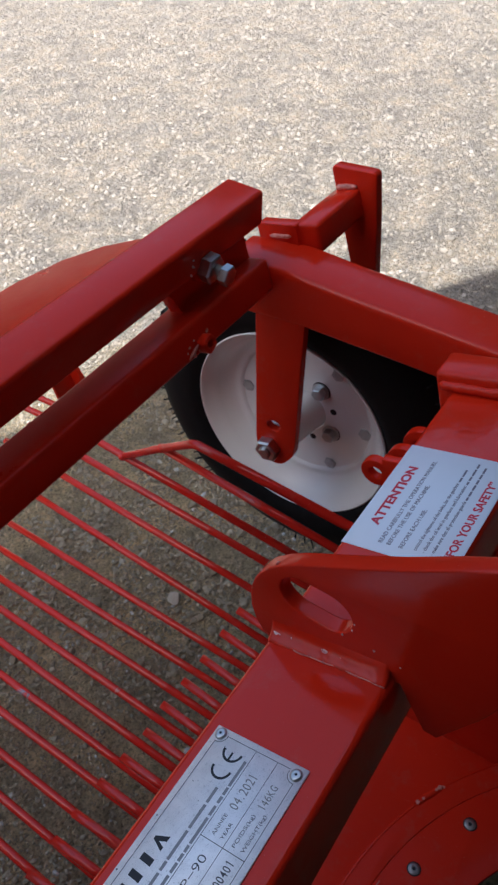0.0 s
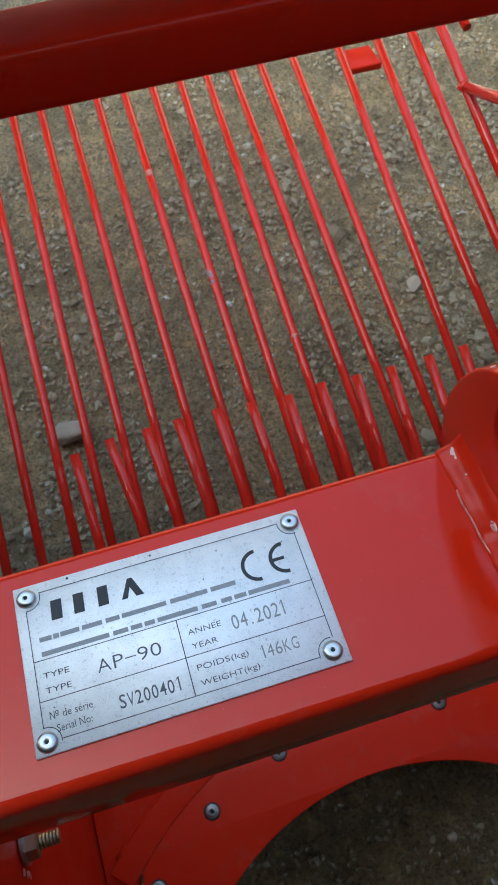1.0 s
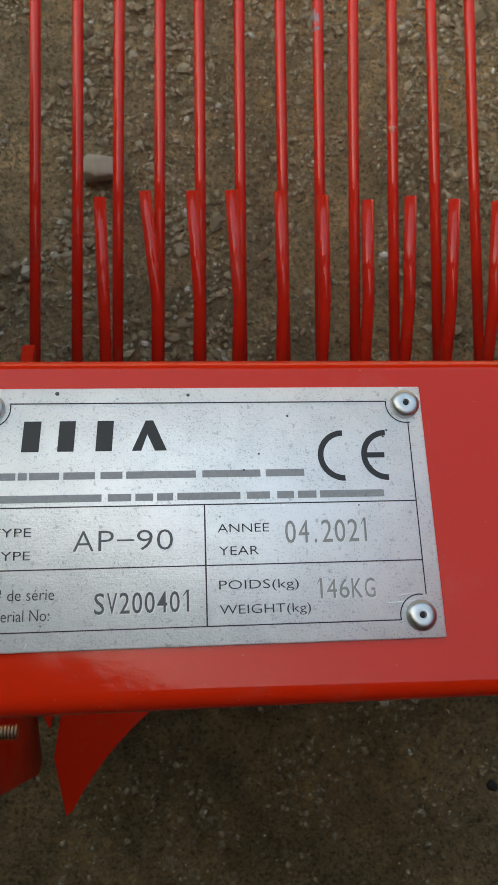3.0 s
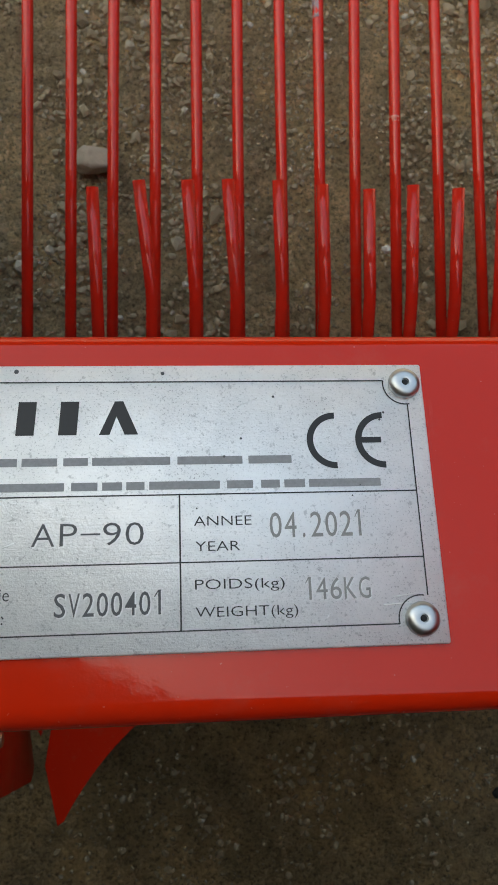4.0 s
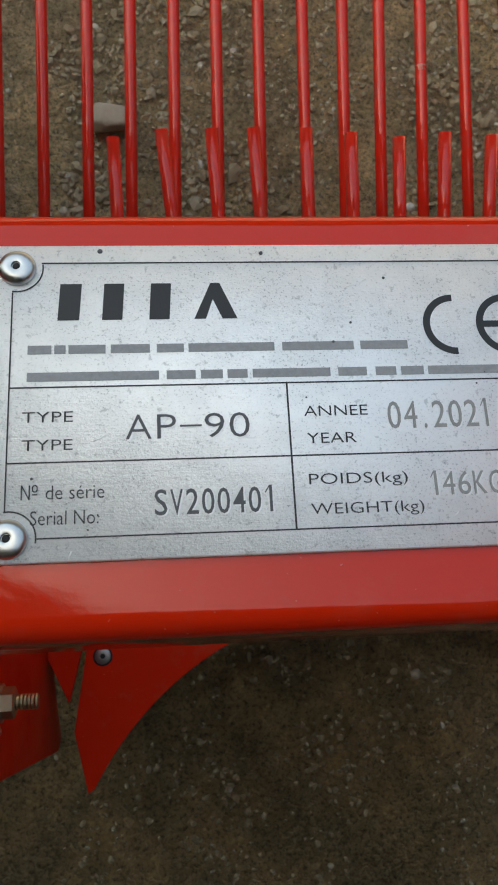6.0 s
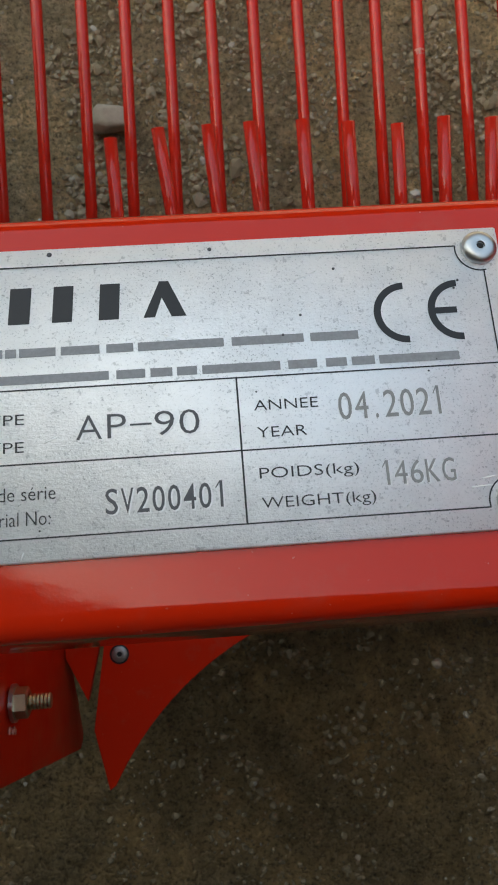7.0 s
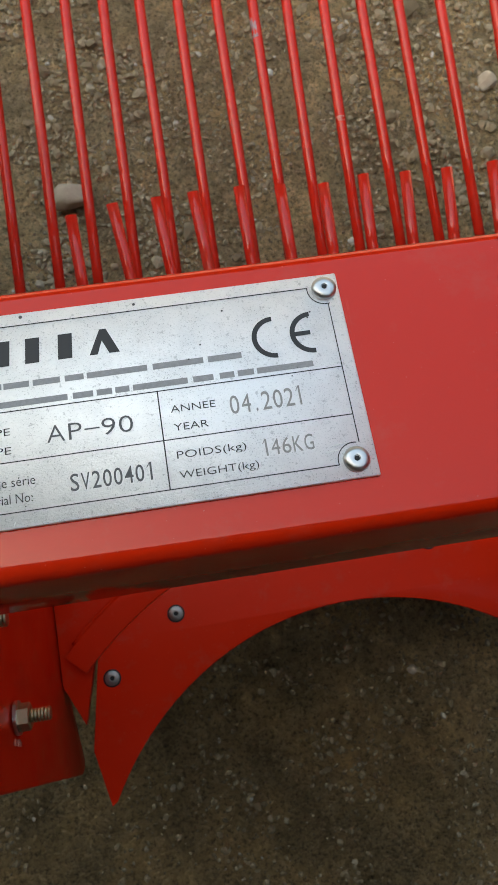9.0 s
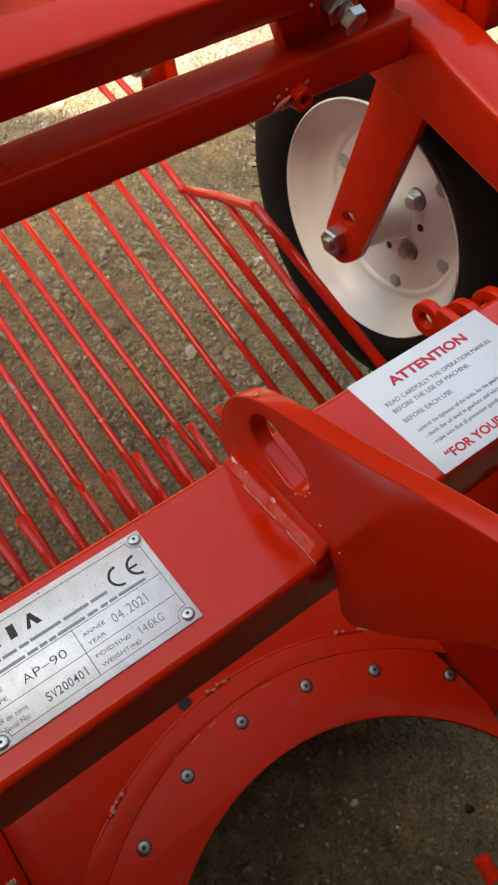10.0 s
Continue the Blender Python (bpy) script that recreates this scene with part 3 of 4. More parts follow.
def build_name_plate():
    corners = {(-1, 1): (-0.0464, 0.0257), (1, 1): (0.0468, 0.0260), (-1, -1): (-0.0465, -0.0225), (1, -1): (0.0456, -0.0218)}
    top, low, left, right, notch = 0.0266, -0.0227, -0.0472, 0.0470, 0.0046
    grid = [bar_bm(-0.0422, top, 0.0424, top + 0.00025, PZ), bar_bm(-0.0419, low, 0.0412, low + 0.00025, PZ),
            bar_bm(left, -0.0181, left + 0.00025, 0.0211, PZ), bar_bm(right, -0.0174, right + 0.00025, 0.0214, PZ),
            bar_bm(left, 0.0031, right, 0.00335, PZ), bar_bm(left, -0.0101, right, -0.00985, PZ),
            bar_bm(-0.00005, low, 0.00027, 0.0033, PZ)]
    # the border line curves round each rivet
    for (sx, sy), (x, y) in corners.items():
        a0 = {(-1, 1): -100, (1, 1): 170, (-1, -1): -10, (1, -1): 80}[sx, sy]
        grid.append(plate_bm([arc(x, y, notch, a0, a0 + 110, 16) + arc(x, y, notch - 0.00025, a0 + 110, a0, 16)], 0.00006, Matrix.Translation((0, 0, PZ + 0.00003)), 0))
    P("printed_frame", join(*grid), INK, "thin black printed lines", plate)
    # maker's mark as plain shapes
    for x0, x1, lean in ((-0.0397, -0.0328, 0), (-0.0320, -0.0255, 0), (-0.0238, -0.0172, 0), (-0.0159, -0.0077, 1)):
        w, y0, y1 = x1 - x0, 0.0156, 0.0226
        if lean:
            o = [(x0 + w * 0.05, y0), (x0 + w * 0.42, y1), (x0 + w * 0.62, y1), (x0 + w * 0.98, y0), (x0 + w * 0.66, y0), (x0 + w * 0.46, y0 + 0.0038), (x0 + w * 0.30, y0)]
        else:
            o = [(x0 + w * 0.06, y0), (x0 + w * 0.12, y1), (x0 + w * 0.66, y1), (x0 + w * 0.60, y0)]
        P("mark", plate_bm([o], 0.00008, Matrix.Translation((0, 0, PZ)), 0), INK, "", plate)
    # address and telephone lines as plain bars, one a word
    for y, spans in ((0.0092, ((-0.0442, -0.0402), (-0.0397, -0.0378), (-0.0373, -0.0310), (-0.0301, -0.0234), (-0.0222, -0.0175), (-0.0167, -0.0016), (-0.0002, 0.0126), (0.0138, 0.0224))),
                     (0.0042, ((-0.0442, -0.0219), (-0.0206, -0.0156), (-0.0147, -0.0109), (-0.0101, -0.0066), (-0.0057, 0.0080), (0.0094, 0.0145), (0.0161, 0.0198), (0.0207, 0.0248), (0.0256, 0.0400)))):
        P("small_print", join(*[bar_bm(a, y + 0.0001, b, y + 0.0017, PZ) for a, b in spans]), INK_SMALL, "", plate)
    # the conformity mark, two open arcs
    for cx, ccx in ((0.0316, 0), (0.0415, 1)):
        r1, r0 = 0.0059, 0.0046
        outline = arc(cx, 0.0139, r1, 90, 270, 28) + arc(cx, 0.0139, r0, 270, 90, 28)
        bms = [plate_bm([outline], 0.00008, Matrix.Translation((0, 0, PZ)), 0)]
        if ccx:
            bms.append(bar_bm(cx - 0.0049, 0.0133, cx - 0.0006, 0.0145, PZ))
        P("conformity_mark", join(*bms), INK, "", plate)
    words = (("TYPE", -0.0448, -0.0030, 0.0084, 0.0020, INK), ("TYPE", -0.0447, -0.0079, 0.0083, 0.0020, INK),
             ("\u2116 de s\u00e9rie", -0.0446, -0.0162, 0.0134, 0.0025, INK),
             ("Serial No:", -0.0430, -0.0204, 0.0109, 0.0025, INK),
             ("ANNEE", 0.0028, -0.0030, 0.0111, 0.0020, INK), ("YEAR", 0.0030, -0.0079, 0.0085, 0.0020, INK),
             ("POIDS(kg)", 0.0028, -0.0151, 0.0169, 0.0020, INK),
             ("WEIGHT(kg)", 0.0028, -0.0202, 0.0192, 0.0020, INK))
    # stamped values, each character set to the same pitch as the stamping tool leaves it
    stamped = (("AP\u201390", -0.0282, -0.0064, (0.0054, 0.0040, 0.0040, 0.0042, 0.0043), 0.0047, INK_GREY, -0.010), ("SV200401", -0.0233, -0.0194, (0.00258,) * 8, 0.0045, INK_GREY, 0.004),
               ("04.2021", 0.0171, -0.0056, (0.0029, 0.0029, 0.0022, 0.0029, 0.0029, 0.0029, 0.0022), 0.0052, INK_FAINT, 0.0), ("146KG", 0.0233, -0.0176, (0.0021, 0.0027, 0.0027, 0.0028, 0.0028), 0.0043, INK_FAINT, 0.0))
    for body, x, y, steps, h, ink, heavy in stamped:
        # unders: pale offset copies that paint the lit edge of each stamped cut
        tops, unders = [], []
        for ch, step in zip(body, steps):
            w = step * {".": 0.22, "1": 0.30}.get(ch, 0.80)
            cx = x + step / 2 - w / 2
            if ch == "1":
                # a stroke with a flag, as the stamp cuts it
                cut = [bar_bm(x + step * 0.46, y, x + step * 0.46 + 0.00048, y + h, PZ), plate_bm([[(x + step * 0.16, y + h * 0.74), (x + step * 0.46, y + h), (x + step * 0.46, y + h * 0.91), (x + step * 0.20, y + h * 0.70)]], 0.00006, Matrix.Translation((0, 0, PZ + 0.00003)), 0)]
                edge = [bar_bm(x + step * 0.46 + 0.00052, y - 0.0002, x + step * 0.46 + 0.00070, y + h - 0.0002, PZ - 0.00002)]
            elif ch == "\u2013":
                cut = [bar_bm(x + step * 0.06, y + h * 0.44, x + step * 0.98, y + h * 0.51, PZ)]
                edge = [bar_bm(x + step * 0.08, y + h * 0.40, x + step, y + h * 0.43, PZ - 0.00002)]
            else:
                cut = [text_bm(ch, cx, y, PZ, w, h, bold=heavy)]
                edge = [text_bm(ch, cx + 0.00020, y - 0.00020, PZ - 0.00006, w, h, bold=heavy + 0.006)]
            tops += cut
            unders += edge
            x += step
        P("lettering_glint", join(*unders), INK_GLINT_SCRATCH, "", plate)
        P("lettering", join(*tops), ink, "", plate)
    for body, x, y, w, h, ink in words:
        P("lettering", text_bm(body, x, y, PZ, w, h, bold=-0.010), ink, "", plate)
    for x, y in corners.values():
        up = facing((x, y, 0.0011), (0, 0, 1))
        prof = [(0, 0.0033), (0.0005, 0.0033), (0.0011, 0.0029), (0.0014, 0.0021), (0.0015, 0.0012), (0.0014, 0.0008), (0.0010, 0.0007), (0.0009, 0)]
        P("rivet", lathe_bm(prof, 28, up), ZINC, "aluminium blind rivet", plate)
        # black dot paints the shade inside the rivet's hole
        P("rivet_hole_shade", lathe_bm([(0.0010, 0.00066), (0.0012, 0.0005), (0.0013, 0)], 16, up), DARK, "", plate)
    for x, y, dx, dy in ((0.0405, -0.0175, 0.0050, 0.0006), (0.0385, -0.0190, 0.0062, 0.0004), (-0.0120, 0.0120, 0.0030, -0.0012), (-0.033, -0.0065, 0.0022, 0.0010), (0.012, 0.0215, 0.0040, 0.0015), (-0.0140, 0.0150, 0.0012, -0.0008), (-0.0262, 0.0154, 0.0010, 0.0006), (0.0270, -0.0215, 0.0008, 0.0009), (-0.0370, -0.0262, 0.0006, 0.0014)):
        P("scratch", rod_bm([(x, y, PZ - 0.0001), (x + dx, y + dy, PZ - 0.0001)], 0.00016, 5, 0.001), INK_GLINT_SCRATCH, "", plate)
    rnd = random.Random(4)
    for k in range(26):
        x, y, r = rnd.uniform(-0.049, 0.049), rnd.uniform(-0.025, 0.029), rnd.uniform(0.00012, 0.00030)
        if -0.023 < y < -0.0005 and x > -0.03 or 0.001 < y < 0.024 and x < -0.005:
            continue
        P("grit", lathe_bm([(0, r), (0.00012, r * 0.7), (0.00016, 0)], 6, facing((x, y, 0.0011), (0, 0, 1))), INK_GREY if k % 3 else INK_GLINT_SCRATCH, "", plate)
    # small chips and grit on the plate's rim
    for x, y, r in ((-0.0030, 0.0286, 0.0004), (-0.0320, 0.0291, 0.0005), (0.0090, 0.0108, 0.0003)):
        P("paint_speck", lathe_bm([(0, r), (0.0002, r * 0.7), (0.00025, 0)], 7, facing((x, y, 0.0011), (0, 0, 1))), INK_GREY, "", plate)


build_name_plate()

# safety sticker on the beam
sticker = P("safety_sticker", box_bm((0.1925, -0.0376, 0.0), (0.2950, 0.0376, 0.0004), 0.0001, 1), STICKER, "white safety sticker with red heading")


def build_sticker():
    z = 0.0005
    P("lettering", text_bm("ATTENTION", 0.2135, 0.0225, z, 0.0594, 0.0065, bold=0.035), INK_RED, "bold red heading", sticker)
    P("lettering", text_bm("READ CAREFULLY THE OPERATION MANUEL", 0.2005, 0.0128, z, 0.0820, 0.0030), INK_TEXT, "", sticker)
    P("lettering", text_bm("BEFORE THE USE OF MACHINE.", 0.2005, 0.0070, z, 0.0580, 0.0030), INK_TEXT, "", sticker)
    P("lettering", text_bm("BEFORE EACH USE:", 0.2005, -0.0012, z, 0.0360, 0.0030), INK_TEXT, "", sticker)
    for y, words, w, w2 in ((-0.0098, "control the tightness of the bolts, for the gearbox", 0.0650, 0.0800), (-0.0153, "- check the oil level in gearbox and lubrication", 0.0640, 0.0830),
                            (-0.0208, "- make sure that all protection guards", 0.0500, 0.0790)):
        P("lettering", text_bm(words, 0.2018, y, z, w, 0.0026), INK_TEXT, "", sticker)
        rnd = random.Random(int(-y * 1e5))
        x, bars = 0.2018 + w + 0.0013, []
        while x < 0.2018 + w2:
            b = rnd.uniform(0.003, 0.007)
            bars.append(bar_bm(x, y, x + b, y + 0.0014, z))
            x += b + 0.0011
        P("small_print", join(*bars), INK_TEXT, "", sticker)
    P("lettering", text_bm("\u201cFOR YOUR SAFETY\u201d", 0.2015, -0.0325, z, 0.0735, 0.0056, bold=0.028), INK_RED, "bold red closing line", sticker)


build_sticker()

# hitch lug with an oblong hole, welded across the beam
YZ = Matrix(((0, 0, 1, 0), (1, 0, 0, 0), (0, 1, 0, 0), (0, 0, 0, 1)))      # outline (y, z) -> plane x


def fillet_bm(y0, y1, x, w, h, seed):
    """A flat, slightly uneven weld fillet along y at the foot of a plate's face x; w < 0: on its other side."""
    rnd = random.Random(seed)
    n = 56
    bm = bmesh.new()
    rings = []
    for i in range(n + 1):
        u = i / n
        y = y0 + (y1 - y0) * u
        k = 0.96 + 0.10 * noise.noise((u * 5, seed, 0)) + 0.05 * noise.noise((u * 19, seed, 3)) + rnd.uniform(-0.008, 0.008)
        lump = 1 + 0.06 * noise.noise((u * 9, seed, 7)) + rnd.uniform(-0.006, 0.006)
        end = 0.55 if i in (0, n) else 1.0
        prof = ((-1.06, -0.0006), (-1.01, 0.0008), (-0.84, 0.14 * h + 0.0004), (-0.60, 0.31 * h), (-0.36, 0.52 * h), (-0.14, 0.78 * h), (0.06, h + 0.0012))
        rings.append([bm.verts.new((x + w * px * k * (0.8 + 0.2 * end), y, z * (end * lump if z > 0 else 1))) for px, z in prof])
    for a, c in zip(rings, rings[1:]):
        for k in range(len(a) - 1):
            bm.faces.new((a[k], a[k + 1], c[k + 1], c[k])).smooth = True
    for r in (rings[0], rings[-1]):
        foot = bm.verts.new((x + w * 0.1, r[0].co.y, -0.0006))
        bm.faces.new((*r, foot))
    bmesh.ops.recalc_face_normals(bm, faces=bm.faces)
    return bm


def chip_bm(p, nrm, r, seed):
    """A small ragged flake of bare metal."""
    rnd = random.Random(seed)
    k = rnd.randint(6, 9)
    sx = rnd.uniform(0.5, 1.0)
    out = [(r * rnd.uniform(0.55, 1.15) * math.cos(2 * math.pi * i / k) * sx, r * rnd.uniform(0.55, 1.15) * math.sin(2 * math.pi * i / k)) for i in range(k)]
    m = facing(p, nrm) @ Matrix(((0, 0, 1, 0), (1, 0, 0, 0), (0, 1, 0, 0), (0, 0, 0, 1))) @ Matrix.Rotation(rnd.uniform(0, 6), 4, "Z")
    bm = bmesh.new()
    lo = [bm.verts.new((x, y, -0.0003)) for x, y in out]
    hi = [bm.verts.new((x * 0.85, y * 0.85, 0.0003)) for x, y in out]
    for i in range(k):
        bm.faces.new((lo[i], lo[(i + 1) % k], hi[(i + 1) % k], hi[i]))
    bm.faces.new(hi)
    bm.transform(m)
    return bm


def build_lug():
    rim = [(0.040, -0.010), (0.0480, -0.004), (0.0500, 0.006), (0.0500, 0.017), (0.0476, 0.027), (0.0440, 0.036), (0.0395, 0.0440), (0.0340, 0.0505),
           (0.0265, 0.0570), (0.0170, 0.0625), (0.0060, 0.0675), (-0.022, 0.0767), (-0.0534, 0.0874), (-0.081, 0.0985), (-0.1012, 0.1055),
           (-0.150, 0.1220), (-0.172, 0.1180), (-0.176, 0.1060), (-0.160, 0.0820), (-0.120, 0.0480), (-0.086, -0.0060), (-0.0575, -0.0420), (-0.0500, -0.0400), (-0.0410, -0.0040)]
    c0, c1, r = Vector((0.0080, 0.0405)), Vector((-0.0050, 0.0368)), 0.0150
    a = math.atan2(c1.y - c0.y, c1.x - c0.x)
    hole = [(c1.x + r * math.cos(t), c1.y + r * math.sin(t)) for t in np.linspace(a - math.pi / 2, a + math.pi / 2, 15)]
    hole += [(c0.x + r * math.cos(t), c0.y + r * math.sin(t)) for t in np.linspace(a + math.pi / 2, a + 3 * math.pi / 2, 15)]
    bm = plate_bm([rim, hole], 0.0100, Matrix.Translation((0.1202, 0, 0)) @ YZ, 0.0012)
    lug = P("hitch_lug", bm, RED_LUG, "thick red hitch lug with an oblong hole")
    P("weld_bead", fillet_bm(0.0380, -0.0375, 0.1153, 0.0078, 0.0105, 5), RED_LUG, "flat red weld fillet", lug)
    P("weld_bead", fillet_bm(0.0380, -0.0375, 0.1251, -0.0060, 0.0090, 6), RED_LUG, "", lug)
    for y, r, s in ((0.0332, 0.0024, 1), (0.0310, 0.0012, 7), (0.0229, 0.0008, 2), (0.0014, 0.0022, 3), (-0.0001, 0.0010, 8), (-0.0091, 0.0006, 4)):
        P("paint_chip", chip_bm((0.1122, y, 0.0046), (-0.6, 0, 0.75), r, s), CHIP, "bare chipped spot", lug)
    # highlight along the weld's toe, drawn as a thin pale rod
    toe = [(0.1153 - 0.0077 * (0.96 + 0.04 * math.sin(u * 21) + 0.05 * math.sin(u * 9)), 0.020 - 0.057 * u, 0.0007) for u in np.linspace(0, 1, 20)]
    P("crease_glint", rod_bm(toe, 0.00045, 5, 0.0005), WORN_GLINT, "thin painted glint along the weld's toe", lug)
    for k, (y, z) in enumerate(((0.0335, 0.0512), (0.0210, 0.0606))):
        P("paint_chip", chip_bm((0.1165 + 0.0012 * (k % 3), y, z + 0.0001), (-0.3, 0.6, 0.8), 0.0012 + 0.0005 * (k % 2), 40 + k), WORN_GLINT, "", lug)
    for k, (y, z) in enumerate(((-0.0190, 0.0290), (-0.0120, 0.0222), (-0.0215, 0.0345), (-0.030, 0.0180), (-0.044, 0.0120))):
        P("paint_chip", chip_bm((0.1151, y, z), (-1, 0, 0), 0.0006 + 0.0003 * (k % 2), 30 + k), CHIP, "", lug)


build_lug()

# share: carrier plate and bolted blade with a round front cut-out
SH = math.atan(0.2)
CX, CY = 0.1106, -0.2174
SHARE_M = Matrix.Translation((0, 0, -0.4199)) @ Matrix.Rotation(SH, 4, "X")


def build_share():
    half = 0.2032
    x0, x1 = CX - half, CX + half
    rim = arc(CX, CY, 0.288, 132, 48, 40)
    rim = [(x0 - 0.018, -0.030), (x0 - 0.004, -0.060), *[p for p in rim if x0 < p[0] < x1], (x1, -0.010), (x1, 0.190), (x0 - 0.018, 0.190)]
    share = P("share_carrier", plate_bm([rim], 0.010, SHARE_M @ Matrix.Translation((0, 0, -0.0085)), 0.0008), RED_SHARE, "red share carrier plate with paint scuffs")
    inner, joint, outer = 0.2165, 0.2805, 0.3010
    ring = arc(CX, CY, joint - 0.0001, 133.4, 46.6, 48) + [(x1, CY + 0.140), (x1 - 0.0085, CY + 0.1000)] + arc(CX, CY, inner, 28.4, 151.6, 56) + [(x0 + 0.0085, CY + 0.1000), (x0, CY + 0.140)]
    blade = P("share_blade", plate_bm([ring], 0.006, SHARE_M, 0.0008), RED_SHARE, "red crescent-shaped share blade")
    P("rim_strip", plate_bm([arc(CX, CY, outer - 0.0008, 136.0, 43.8, 48) + arc(CX, CY, joint + 0.0001, 43.8, 136.0, 48)], 0.0044, SHARE_M @ Matrix.Translation((0, 0, 0.0010)), 0.0005), RED_SHARE, "red welded rim strip", blade)
    for r, d0, d1 in ((0.2770, 83.5, 81.3), (0.2735, 91.0, 88.8), (0.2770, 96.0, 94.5), (0.2785, 100.5, 98.2), (0.2800, 105, 104)):
        P("paint_scratch", rod_bm([SHARE_M @ Vector((x, y, 0.0030)) for x, y in arc(CX, CY, r, d0, d1, 4)], 0.0005, 5, 0.001), WORN_GLINT, "", blade)
    P("edge_weld", rod_bm([SHARE_M @ Vector((x, y, 0.0020)) for x, y in arc(CX, CY, 0.3012, 134, 42, 48)], 0.0016, 8, 0.004), RED, "", blade)
    for ang in (133.7, 119.4, 104.7, 89.9, 74.5, 59.2, 42.7):
        c = SHARE_M @ Vector((CX - 0.0024 + 0.2625 * math.cos(radians(ang)), CY - 0.0010 + 0.2625 * math.sin(radians(ang)), 0.003))
        up = facing(c, SHARE_M.to_3x3() @ Vector((0, 0, 1)))
        prof = [(0.0, 0.0054), (0.0006, 0.0054), (0.0011, 0.0048), (0.0012, 0.0021), (0.0002, 0.0018), (0.0001, 0)]
        P("countersunk_screw", lathe_bm(prof, 24, up), SCREW, "dull steel socket screw", blade)
        # black ring and disc paint the shade round and inside the screw
        P("screw_gap_shade", lathe_bm([(0.0002, 0.0066), (0.0004, 0.0056), (0.0002, 0.0052)], 24, up), DARK, "", blade)
        P("screw_socket_shade", lathe_bm([(0.0003, 0.0018), (0.0004, 0)], 6, up), DARK, "", blade)
    for k, (d0, d1) in enumerate(((118.8, 112.9), (93.4, 87.2), (66.3, 59.9), (44.0, 41.2))):
        pts = [SHARE_M @ Vector((CX + 0.302 * math.cos(radians(d)), CY + 0.302 * math.sin(radians(d)), 0.002)) for d in (d0, d1)]
        P("weld_bead", bead_bm(pts[0], pts[1], 0.0034, 20 + k), RED, "chipped weld", share)
        rnd = random.Random(60 + k)
        for q in range(7):
            u = rnd.random()
            c = pts[0].lerp(pts[1], u) + Vector((rnd.uniform(-0.001, 0.001), rnd.uniform(-0.003, 0.001), 0.0034))
            P("paint_chip", chip_bm(c, (rnd.uniform(-0.3, 0.3), -0.5, 1), rnd.uniform(0.0012, 0.0030), 80 + 10 * k + q), WORN_GLINT, "", share)
    # flat black disc in place of a shaded hole
    P("drain_hole_shade", lathe_bm([(0.0006, 0), (0.0006, 0.0060), (0, 0.0066)], 18, facing(SHARE_M @ Vector((CX - 0.0345, CY + 0.3065, -0.0030)), SHARE_M.to_3x3() @ Vector((0, 0, 1)))), DARK, "", share)
    return x0, x1


SHARE_X0, SHARE_X1 = build_share()

# side plates that carry the share
SIDE_OUT = [(-0.034, -0.040), (0.034, -0.040), (0.038, -0.200), (0.100, -0.360), (0.230, -0.400), (-0.040, -0.4660), (-0.082, -0.5050), (-0.092, -0.495), (-0.090, -0.250), (-0.070, -0.150)]


def build_sides():
    for side, x in (("l", SHARE_X0 - 0.020), ("r", SHARE_X1 + 0.009)):
        sp = P("side_plate", plate_bm([rounded(SIDE_OUT, 0.012)], 0.010, Matrix.Translation((x - 0.004, 0, 0)) @ YZ, 0.001), RED_SHARE, "red side plate of the share")
        d = 1 if side == "l" else -1
        for y, z in ((-0.0525, -0.288), (-0.0110, -0.204)):
            fx = x - 0.004 + d * 0.006
            P("bolt_washer", lathe_bm([(0, 0), (0, 0.0095), (0.002, 0.0095), (0.002, 0)], 24, facing((fx, y, z), (d, 0, 0))), ZINC, "", sp)
            P("bolt_nut", hex_bm((fx + d * 0.002, y, z), (d, 0, 0), 0.0135, 0.0065), ZINC_YELLOW, "yellow zinc nut", sp)
            P("bolt_thread", thread_bm((fx + d * 0.0083, y, z), (d, 0, 0), 0.0041, 0.011, 6), ZINC_YELLOW, "", sp)
            for q in range(5):
                P("paint_chip", chip_bm((fx + d * 0.0003, y - 0.013 + 0.004 * math.sin(q * 3.1), z + 0.006 * math.cos(q * 2.3)), (d, 0, 0), 0.0022, 140 + q), WORN_GLINT, "", sp)


build_sides()

# sieve of round rods: a flat floor with a side that rises like a basket
def sieve_line(k):
    """x and z of rod k at y = 0.30 and y = 0.50."""
    floor = {-4: (-0.049, -0.045), -3: (-0.016, -0.013), -2: (0.017, 0.018), -1: (0.051, 0.052), 0: (0.086, 0.085), 1: (0.116, 0.116),
             2: (0.146, 0.147), 3: (0.179, 0.179), 4: (0.215, 0.212), 5: (0.251, 0.247), 6: (0.287, 0.284)}
    side = {7: (0.320, -0.379, 0.319, -0.303), 8: (0.345, -0.326, 0.343, -0.253), 9: (0.354, -0.270, 0.352, -0.198), 10: (0.350, -0.216, 0.348, -0.140),
            11: (0.343, -0.151, 0.344, -0.076), 12: (0.331, -0.089, 0.333, -0.021)}
    if k in floor:
        return floor[k][0], -0.400, floor[k][1], -0.335
    if k in side:
        return side[k]
    x = -0.049 + 0.033 * (k + 4)
    lift = max(0, -7 - k) * 0.05
    return x, -0.400 + lift, x + 0.003, -0.335 + lift


def sieve_at(k, y):
    x1, z1, x2, z2 = sieve_line(k)
    u = (y - 0.30) / 0.20
    return Vector((x1 + u * (x2 - x1), y, z1 + u * (z2 - z1)))


